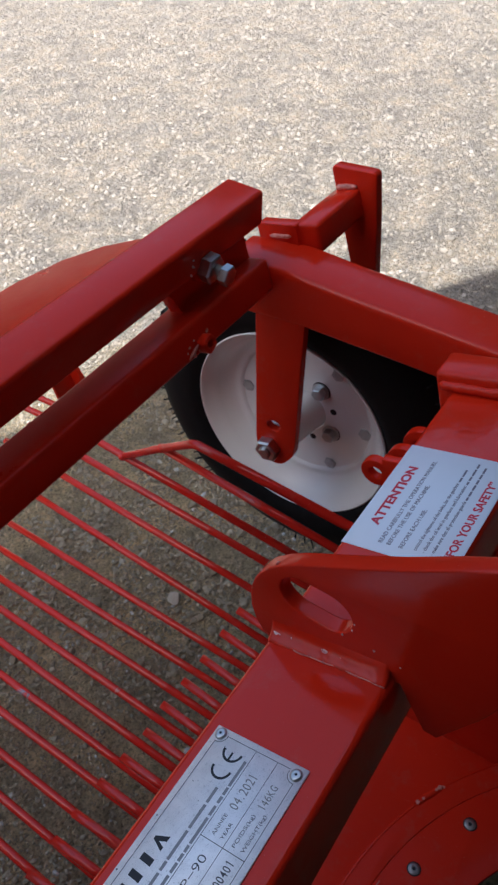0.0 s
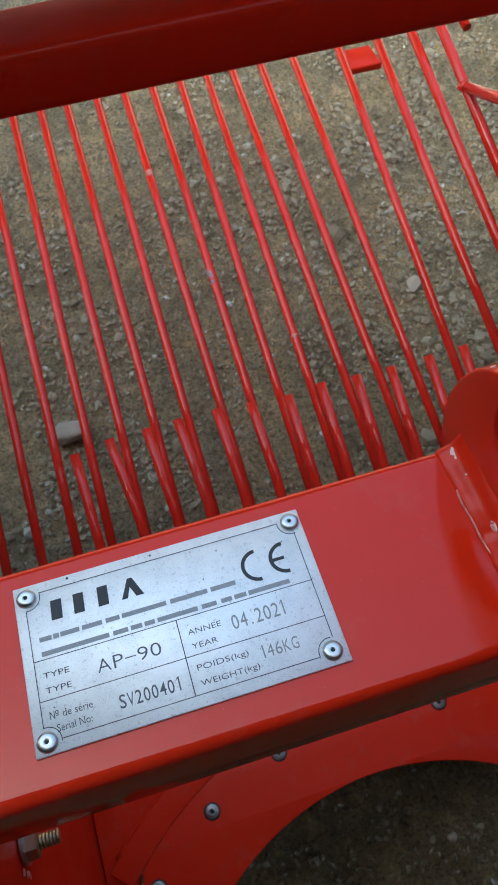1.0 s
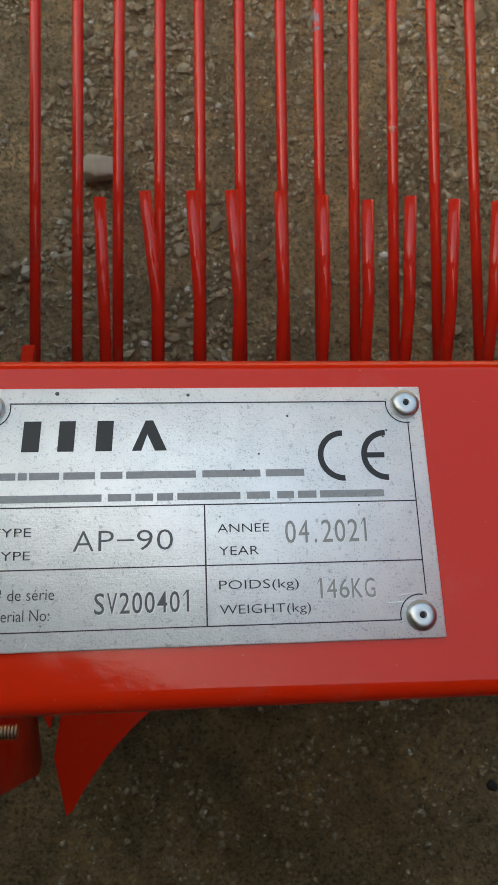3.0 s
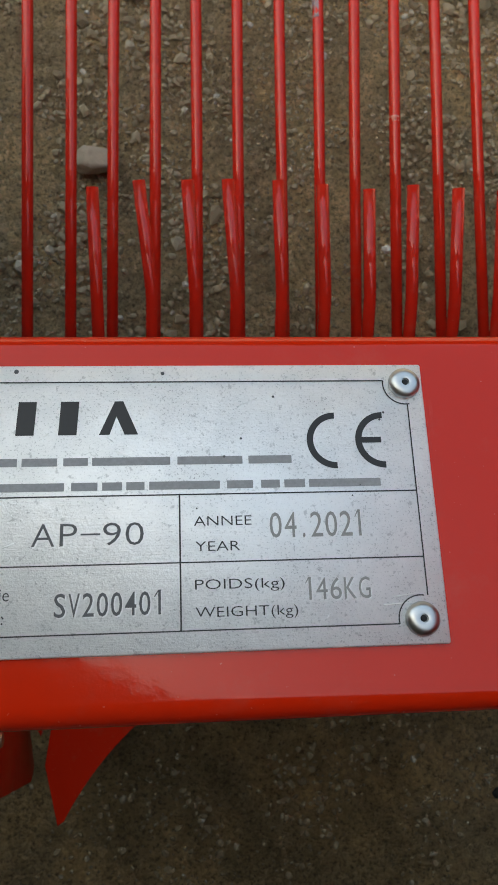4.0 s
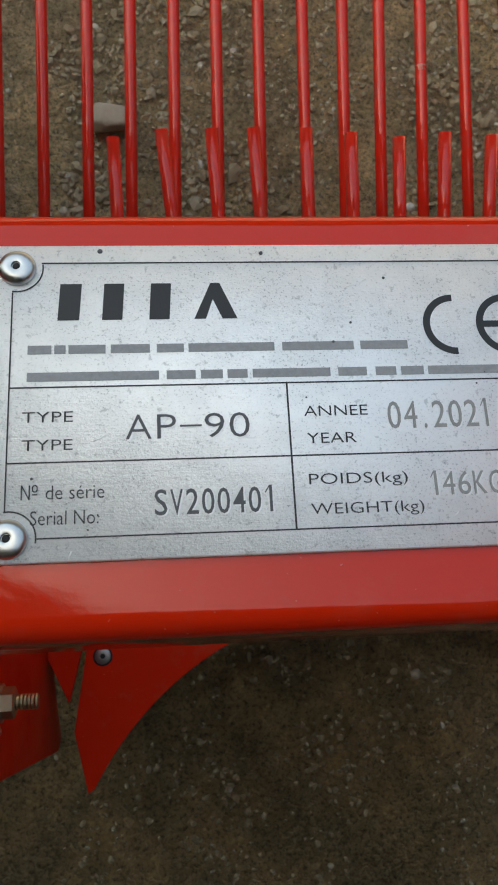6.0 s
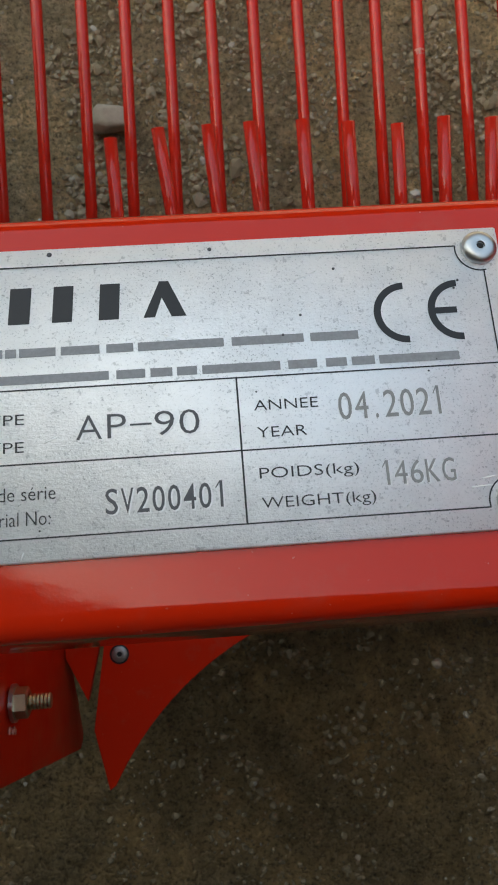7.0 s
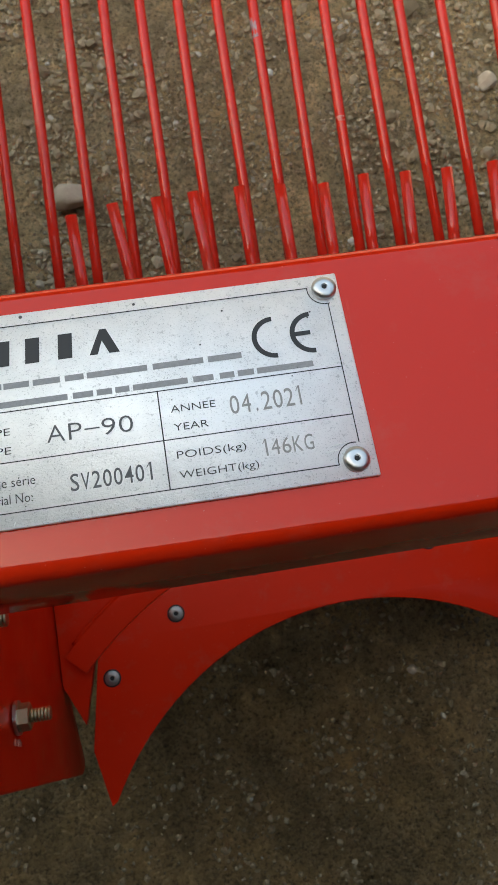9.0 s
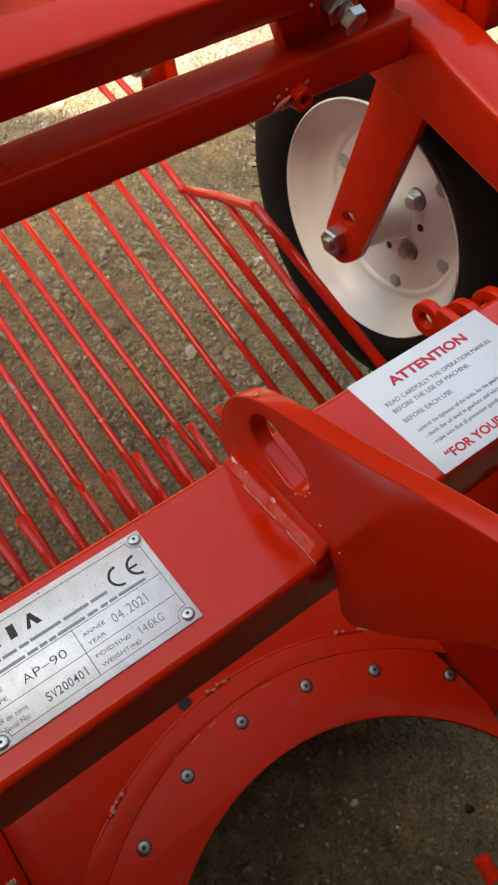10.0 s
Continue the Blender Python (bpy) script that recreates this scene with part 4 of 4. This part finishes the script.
W1, W2, W3 = Vector((0.3483, 0.4538, -0.1569)), Vector((0.3444, 0.3747, -0.1227)), Vector((0.3296, 0.3032, -0.0882))
ROD_R = 0.0046


def build_sieve():
    for k in range(-8, 10):
        end = {7: 0.74, 8: 0.69, 9: 0.63}.get(k, 0.77)
        bend = 0.002 * math.sin(k * 2.1)
        P("sieve_rod", rod_bm([sieve_at(k, 0.16), sieve_at(k, 0.42) + Vector((bend * 0.4, 0, bend * 0.5)), sieve_at(k, end)], ROD_R, 10, 0.05), RED_ROD)
    for k, y, long, mat in ((1, 0.476, 0.026, SCUFF), (0, 0.610, 0.012, WORN_GLINT), (3, 0.40, 0.008, WORN_GLINT)):
        p, q = sieve_at(k, y), sieve_at(k, y + long)
        P("worn_patch", bead_bm(p + Vector((0, -0.0004, 0.0009)), q + Vector((0, -0.0004, 0.0009)), 0.0040, 90 + k), mat)
    P("sieve_rod", rod_bm([sieve_at(10, 0.12), W1, sieve_at(10, 0.565)], ROD_R, 10, 0.01), RED_ROD)
    P("sieve_rod", rod_bm([sieve_at(11, 0.12), W2], ROD_R, 10, 0.01), RED_ROD)
    P("guard_rod", rod_bm([sieve_at(12, 0.06), W3, W2, W1], 0.0049, 12, 0.009), RED_ROD, "bent red guard rod")
    for p, r in ((W1, 0.0068), (W2, 0.0068)):
        bm = bmesh.new()
        bmesh.ops.create_icosphere(bm, subdivisions=2, radius=r)
        for v in bm.verts:
            v.co *= 1 + 0.25 * noise.noise(v.co * 160)
            v.co.z *= 0.8
        bm.transform(Matrix.Translation(p))
        P("weld_bead", smooth(bm, 60), RED_ROD)
    # short front prongs with a kink, welded to the share
    for x, dz, lean in ((-0.0567, -0.004, 0.001), (-0.0246, 0.002, 0.006), (0.0087, 0.003, 0.004), (0.0366, 0.004, 0.005), (0.0720, 0.004, 0.003), (0.1034, 0.001, 0.003),
                        (0.1376, -0.002, 0.002), (0.1688, 0.002, 0.002), (0.2026, 0.000, 0.001), (0.2360, -0.001, 0.001), (0.2730, 0.000, 0.002), (0.3070, 0.001, 0.002)):
        P("prong", rod_bm([(x + lean, 0.170, -0.395), (x + lean * 1.3, 0.236, -0.351), (x, 0.303 + dz * 0.3, -0.3155 + dz)], 0.0046, 10, 0.008), RED_ROD)


build_sieve()

# ---- rear frame: two cross beams one above the other ----
def build_rear_frame():
    lb = box_bm((-0.190, 0.2220, 0.0465), (0.4115, 0.2620, 0.0725), 0.0045, 4)
    for v in lb.verts:
        if v.co.z > 0.0595 and v.co.x > 0:
            v.co.z += 0.005
    low = P("lower_cross_beam", lb, RED_DULL, "red rectangular tube beam")
    # the upper beam is turned a little towards its front
    m = Matrix.Translation((0, 0.2232, 0.1050)) @ Matrix.Rotation(radians(18), 4, "X")
    up = box_bm((-0.195, 0, 0), (0.4180, 0.0375, 0.0325), 0.0042, 4)
    up.transform(m)
    upper = P("upper_cross_beam", up, RED_SATIN, "red rectangular tube beam")
    # rear deck plate with a rounded end, behind the upper beam
    deck = [(-0.180, 0.2440), (0.3040, 0.2440), (0.3035, 0.250), (0.300, 0.256), (0.288, 0.277), (0.262, 0.2985), (0.226, 0.3110), (0.160, 0.3182), (-0.180, 0.319)]
    dk = plate_bm([deck], 0.007, Matrix.Translation((0, 0, 0.1421)), 0.0008)
    P("deck_plate", dk, RED_DULL, "red plate with a rounded end")
    # highlight in the crease between beam and deck, drawn as a pale rod
    P("crease_glint", rod_bm([(-0.18, 0.2468, 0.1455), (0.10, 0.2469, 0.1455), (0.303, 0.2468, 0.1455)], 0.0005, 6, 0.01), WORN_GLINT, "thin painted glint along the deck crease", upper)
    # joint between the two beams
    P("joint_plate", plate_bm([[(0.3130, 0.066), (0.3115, 0.078), (0.3060, 0.092), (0.2985, 0.104), (0.2960, 0.120), (0.4100, 0.120), (0.4100, 0.052), (0.340, 0.052)]], 0.014, Matrix.Translation((0, 0.2480, 0)) @ Matrix(((1, 0, 0, 0), (0, 0, 1, 0), (0, 1, 0, 0), (0, 0, 0, 1))), 0.001), RED)
    # clamp bolt through the upper beam
    d = (0.01, -1, -0.38)
    b = P("clamp_nut", hex_bm((0.3346, 0.2222, 0.1082), d, 0.0215, 0.0100), ZINC, "zinc hexagon nut")
    P("clamp_thread", thread_bm((0.3347, 0.2132, 0.1048), d, 0.0056, 0.009, 5), ZINC, "", b)
    P("clamp_head", hex_bm((0.3348, 0.2064, 0.1021), d, 0.0155, 0.0070), ZINC, "zinc bolt head", b)
    P("boss", lathe_bm([(-0.004, 0.0145), (0.001, 0.0140), (0.0022, 0.0125), (0.0022, 0)], 24, facing((0.3346, 0.2240, 0.1089), d)), RED_SATIN, "", upper)
    for k, (dx, dz) in enumerate(((-0.017, 0.004), (-0.020, -0.002), (-0.016, 0.009))):
        P("paint_chip", chip_bm((0.3346 + dx, 0.2205 - 0.31 * dz, 0.1120 + dz), (0, -1, 0.2), 0.0016, 50 + k), CHIP, "", upper)
    # small square nut socket on the lower beam
    o = Vector((0.3060, 0.2195, 0.0540))
    outer = rounded([(-0.0070, -0.0070), (0.0070, -0.0070), (0.0070, 0.0070), (-0.0070, 0.0070)], 0.005)
    P("socket", plate_bm([outer, arc(0, 0, 0.0032, 0, 360, 20)[:-1]], 0.011, Matrix.Translation(o) @ Matrix.Rotation(radians(90), 4, "X") @ Matrix.Rotation(radians(20), 4, "Z"), 0.001), RED_DULL, "", low)
    P("weld_bead", bead_bm(o + Vector((-0.022, 0.0005, -0.002)), o + Vector((-0.008, 0.0005, 0.004)), 0.0014, 31), WORN_GLINT, "", low)
    for q in range(9):
        P("paint_chip", chip_bm(o + Vector((-0.020 + 0.0035 * q, 0.0022, 0.006 * math.sin(q * 2.6) + 0.002)), (0, -1, 0.2), 0.0011 + 0.0007 * (q % 3), 160 + q), WORN_GLINT if q % 3 else CHIP, "", low)
    P("weld_seam", bead_bm((0.0420, 0.2260, 0.0725), (0.0440, 0.2580, 0.0725), 0.0010, 32), RED, "", low)
    # clevis with two pins on the upper beam
    for y0, dx in ((0.280, -0.0035), (0.318, -0.0160)):
        for x in (0.093 + dx, 0.127 + dx):
            o = [(y0 - 0.028, 0.134), (y0 + 0.022, 0.134)] + arc(y0, 0.170, 0.0215, 0, 172, 18)
            P("clevis_lug", plate_bm([o], 0.012, Matrix.Translation((x, 0, 0)) @ YZ, 0.001), RED_LUG, "red clevis lug with worn paint")
        pin = P("clevis_pin", lathe_bm([(0, 0), (0, 0.0125), (0.002, 0.0137), (0.007, 0.0137), (0.007, 0.0110), (0.055, 0.0110), (0.055, 0.0137), (0.060, 0.0137), (0.062, 0.0120), (0.062, 0)], 32, facing((0.079 + dx, y0, 0.170), (1, 0, 0))), ZINC_BLUE, "blue-grey zinc pin")
        P("clevis_web", plate_bm([[(y0 - 0.025, 0.136), (y0 + 0.020, 0.136), (y0 + 0.012, 0.150), (y0 - 0.010, 0.150)]], 0.024, Matrix.Translation((0.110 + dx, 0, 0)) @ YZ, 0.001), RED_DULL)
        if dx > -0.01:
            aim = (-0.1, -0.8, 0.6)
            pb = P("pin_bolt", lathe_bm([(0, 0.0060), (0.0030, 0.0060), (0.0040, 0.0054), (0.0044, 0.0030), (0.0045, 0)], 6, facing((0.1115, y0 - 0.0103, 0.1712), aim)), SCREW, "", pin)
            P("crown_ring", lathe_bm([(0, 0.0098), (0.0022, 0.0098), (0.0032, 0.0086), (0.0030, 0.0070)], 24, facing((0.1115, y0 - 0.0103, 0.1712), aim)), DARK, "", pb)
            for s in (-1, 1):
                P("split_pin", rod_bm([(0.1115, y0 - 0.0135, 0.1728), (0.1115 + s * 0.011, y0 - 0.0145, 0.1692), (0.1115 + s * 0.0145, y0 - 0.0145, 0.1662)], 0.0010, 6, 0.002), SCREW, "", pb)
        for x, n in ((0.088 + dx, 9), (0.123 + dx, 6)):
            rnd = random.Random(int(x * 1000))
            for q in range(n):
                u = q / n
                P("paint_chip", chip_bm((x + rnd.uniform(-0.004, 0.004), y0 - 0.0283 + 0.004 * u, 0.1365 + 0.024 * u), (0, -1, 0.3), rnd.uniform(0.0009, 0.0024), int(x * 1000) + q), WORN_GLINT if q % 3 == 0 else CHIP, "chipped paint")


build_rear_frame()

# ---- right side rail, wheel arm and wheel ----
def build_rail():
    o = [(0.272, 0.0740), (0.240, 0.0715), (0.205, 0.0640), (0.155, 0.0470), (0.020, 0.0060), (-0.160, -0.0440), (-0.160, -0.0980), (0.020, -0.0420), (0.112, -0.0163), (0.200, 0.0073), (0.272, 0.0200)]
    P("side_rail", plate_bm([o], 0.053, Matrix.Translation((0.4365, 0, 0)) @ YZ, 0.006), RED_SATIN, "red rectangular tube rail")
    # end plate where the front beam meets the rail
    P("beam_end_plate", box_bm((0.366, -0.050, -0.055), (0.397, 0.052, 0.014), 0.004), RED_SATIN, "red welded end block")
    P("weld_bead", bead_bm((0.364, 0.048, 0.004), (0.364, -0.045, 0.004), 0.004, 43), RED_SATIN)
    # wheel arm
    o = [(0.193, 0.030), (0.2495, 0.030), (0.2995, -0.1440), (0.2965, -0.1685), (0.2745, -0.1745), (0.2525, -0.1560)]
    hole = [(0.2690 + 0.0085 * math.cos(t), -0.1180 + 0.0065 * math.sin(t)) for t in np.linspace(0, 2 * math.pi, 19)[:-1]]
    P("wheel_arm", plate_bm([rounded(o, 0.010), hole], 0.009, Matrix.Translation((0.4155, 0, 0)) @ YZ, 0.001), RED_SATIN, "red flat wheel arm")


build_rail()


def build_hitch():
    P("arm_plate", plate_bm([rounded([(0.219, 0.040), (0.262, 0.040), (0.262, 0.0885), (0.219, 0.0865)], 0.004)], 0.013, Matrix.Translation((0.4620, 0, 0)) @ YZ, 0.001), RED_SATIN, "red lug plate")
    P("hitch_arm", box_bm((0.460, 0.1990, 0.0570), (0.542, 0.2275, 0.0855), 0.004), RED_SATIN, "red square arm")
    post = P("hitch_post", plate_bm([rounded([(0.2025, -0.030), (0.2240, -0.030), (0.2260, 0.1085), (0.1790, 0.0990), (0.1865, 0.0520)], 0.006)], 0.012, Matrix.Translation((0.546, 0, 0)) @ YZ, 0.0012), RED_SATIN, "red end plate")
    P("weld_bead", bead_bm((0.5385, 0.201, 0.0875), (0.5385, 0.224, 0.0875), 0.0028, 41), WORN_GLINT, "", post)
    P("weld_bead", bead_bm((0.4555, 0.226, 0.0755), (0.4555, 0.250, 0.0760), 0.0022, 42), WORN_GLINT)
    # eye rings behind the front beam
    for x, y, z, r in ((0.313, 0.0830, -0.0500, 0.0130), (0.337, 0.0700, -0.0580, 0.0170), (0.360, 0.0660, -0.0570, 0.0170)):
        eye = P("eye_plate", plate_bm([arc(y, z, r, 0, 360, 28)[:-1], arc(y, z, r * 0.45, 0, 360, 20)[:-1]], 0.008, Matrix.Translation((x, 0, 0)) @ YZ, 0.001), RED_SATIN, "red ring eye")
        P("eye_web", box_bm((x - 0.0038, 0.036, z - 0.012), (x + 0.0038, y - r * 0.6, -0.034), 0.001), RED_SATIN, "", eye)


build_hitch()

WC = Vector((0.4500, 0.2820, -0.1495))
WHEEL_M = facing(WC, (1, 0.004, -0.010))


def build_wheel():
    wheel = new("wheel")
    wheel.parent = digger
    tagged(wheel, "small wheel with cream-white rim and black tyre")

    def W(name, bm, mat, label="", m=WHEEL_M):
        if m is not None:
            bm.transform(m)
        return P(name, bm, mat, label, wheel)

    prof = [(0.010, 0.1130), (-0.004, 0.1230), (-0.008, 0.1350), (-0.009, 0.1520), (-0.004, 0.1720), (0.005, 0.1870), (0.013, 0.1950), (0.021, 0.1985),
            (0.033, 0.1985), (0.040, 0.1950), (0.048, 0.1870), (0.056, 0.1720), (0.060, 0.1500), (0.059, 0.1330), (0.056, 0.1200), (0.048, 0.1130)]
    W("tyre", lathe_bm(prof, 96), RUBBER, "black rubber tyre")
    rim = [(0.000, 0.1190), (-0.0035, 0.1208), (-0.0045, 0.1194), (-0.0015, 0.1168), (0.003, 0.1150), (0.0065, 0.1110), (0.0150, 0.1065), (0.0230, 0.1010), (0.0285, 0.0945), (0.0305, 0.0905),
           (0.0300, 0.0880), (0.0312, 0.0855), (0.0338, 0.0835), (0.0345, 0.0800), (0.034, 0.0450), (0.033, 0.0280)]
    back = [(0.038, 0.0280), (0.039, 0.0600), (0.039, 0.0850), (0.036, 0.0980), (0.028, 0.1070), (0.018, 0.1130), (0.045, 0.1145), (0.056, 0.1225), (0.055, 0.1240), (0.005, 0.1170), (0.000, 0.1190)]
    W("rim", lathe_bm(rim + back, 96), RIM_PAINT, "cream-white pressed steel rim")
    W("hub", lathe_bm([(0.036, 0.0), (0.036, 0.0275), (0.028, 0.0255), (-0.012, 0.0200), (-0.022, 0.0190), (-0.023, 0)], 40), RIM_PAINT, "cream-white hub")
    W("axle_washer", lathe_bm([(-0.0365, 0), (-0.0365, 0.015), (-0.0335, 0.015), (-0.0335, 0)], 28), ZINC)
    bm = hex_bm((0, 0, 0), (-1, 0, 0), 0.0245, 0.013)
    bm.transform(Matrix.Translation((-0.0365, 0, 0)))
    W("axle_nut", bm, ZINC, "zinc axle nut")
    W("axle_end", lathe_bm([(-0.0530, 0), (-0.0530, 0.0055), (-0.0515, 0.0072), (-0.047, 0.0072)], 24), ZINC)
    W("axle", lathe_bm([(-0.047, 0.0085), (0.036, 0.0085)], 20), ZINC)
    for k in range(4):
        a = radians(134 + 90 * k)
        c = Vector((0, 0.0405 * math.cos(a), 0.0405 * math.sin(a)))
        W("wheel_bolt_washer", lathe_bm([(0.0345, 0), (0.0340, 0.0105), (0.0318, 0.0105), (0.0318, 0)], 20, Matrix.Translation(c)), ZINC)
        # black ring paints the shade round the bolt's washer
        W("wheel_bolt_gap_shade", lathe_bm([(0.0342, 0.0118), (0.0336, 0.0110), (0.0342, 0.0100)], 20, Matrix.Translation(c)), DARK)
        hb = hex_bm((0, 0, 0), (-1, 0, 0), 0.0135, 0.008)
        hb.transform(Matrix.Translation((0.0318, c.y, c.z)))
        W("wheel_bolt", hb, ZINC, "zinc wheel bolt")
        a2 = radians(176 + 90 * k)
        c2 = Vector((0, 0.0385 * math.cos(a2), 0.0385 * math.sin(a2)))
        # flat black disc stands for the shade in a hole
        W("rim_hole_shade", lathe_bm([(0.0345, 0.0040), (0.0334, 0.0040), (0.0334, 0)], 14, Matrix.Translation(c2)), DARK)
    for k in range(6):
        a3 = radians(15 + 60.3 * k)
        c3 = Vector((0, 0.0770 * math.cos(a3), 0.0770 * math.sin(a3)))
        W("rim_bolt", lathe_bm([(0.035, 0.0078), (0.0325, 0.0078), (0.0316, 0.0060), (0.0316, 0)], 6, Matrix.Translation(c3)), RIM_BOLT)
    # moulding whiskers and tread blocks
    rnd = random.Random(9)
    for k in range(46):
        a = 2 * math.pi * k / 46
        for x in (0.020, 0.034):
            bl = box_bm((x - 0.006, -0.0080, 0.1950), (x + 0.006, 0.0080, 0.2000), 0.0012, 1)
            bl.transform(Matrix.Rotation(a + (0.07 if x > 0.03 else 0), 4, "X"))
            W("tread_block", bl, RUBBER)
    for k in range(110):
        a, x, L = rnd.uniform(0, 2 * math.pi), rnd.choice((0.006, 0.014, 0.024)), rnd.uniform(0.007, 0.016)
        r = {0.006: 0.187, 0.014: 0.1945, 0.024: 0.198}[x]
        p = Vector((x, r * math.cos(a), r * math.sin(a)))
        d = Vector((-0.15, math.cos(a + 0.3 * math.sin(9 * a)), math.sin(a + 0.3 * math.sin(9 * a))))
        W("rubber_whisker", rod_bm([p, p + d * L], 0.0009, 4, 0.001), RUBBER)


build_wheel()

MIRROR.append(True)
build_rail()
build_wheel()
MIRROR.clear()


# ---- rear brackets seen between the cross beams ----
def build_rear_brackets():
    c = Vector((0.4310, 0.7594, -0.1961))
    u = [c + Vector((-0.013, -0.13, -0.02)), c + Vector((-0.013, 0.012, 0.010)), c + Vector((0.014, 0.012, 0.010)), c + Vector((0.014, -0.13, -0.02))]
    P("rod_loop", rod_bm(u, 0.0048, 10, 0.004), RED_ROD, "red rod bent into a loop")
    br = P("rear_bracket", plate_bm([rounded([(0.660, -0.230), (0.735, -0.230), (0.735, -0.105), (0.690, -0.105)], 0.006)], 0.008, Matrix.Translation((0.485, 0, 0)) @ YZ, 0.001), RED, "red rear bracket")
    P("bracket_web", box_bm((0.448, 0.694, -0.220), (0.486, 0.702, -0.115), 0.002), RED, "", br)
    P("bracket_nut", hex_bm((0.452, 0.692, -0.150), (-1, -0.2, 0), 0.019, 0.011), ZINC, "zinc nut", br)
    P("bracket_bolt", thread_bm((0.442, 0.690, -0.150), (-1, -0.2, 0), 0.0062, 0.010, 5), ZINC, "", br)
    P("rear_strap", box_bm((0.322, 0.652, -0.258), (0.362, 0.690, -0.250), 0.002), RED_DULL, "short red flat bar")


build_rear_brackets()

# ---- loose things on the ground ----
def build_support():
    w = LEAN @ Vector((0.1106, 0.14, -0.41))
    top = min((LEAN @ Vector((0.1106, y, -0.4334 + 0.2 * y))).z for y in (0.10, 0.18)) - 0.001
    ob = part("timber_block", box_bm((-0.20, -0.04, 0), (0.20, 0.04, top), 0.004), TIMBER, None)
    ob.location = (w.x, w.y, 0)
    tagged(ob, "weathered timber block carrying the digger's share", "timber block")


build_support()


def build_cap():
    """A linch pin with a red cap that hangs on a thin cable from the hitch lug's front end."""
    top, c = Vector((0.1270, -0.1700, 0.1020)), Vector((0.1363, -0.1813, -0.2072))
    P("pin_cable", rod_bm([top + Vector((-0.004, 0, 0.004)), top + Vector((0.010, -0.004, -0.010)), Vector((0.1400, -0.2100, -0.05)), c + Vector((-0.004, -0.036, -0.013))], 0.0010, 6, 0.03), SCREW, "thin steel cable")
    d = (0.12, 0.93, 0.34)
    P("linch_pin", lathe_bm([(-0.040, 0), (-0.040, 0.003), (-0.012, 0.003), (-0.012, 0.0052), (0, 0.0052), (0, 0)], 20, facing(c, d)), BRASS, "brass-coloured pin")
    P("pin_cap", lathe_bm([(0, 0), (0, 0.0052), (0.006, 0.0050), (0.011, 0.0056), (0.0135, 0.0050), (0.0142, 0)], 24, facing(c, d)), RED, "red plastic cap")


build_cap()
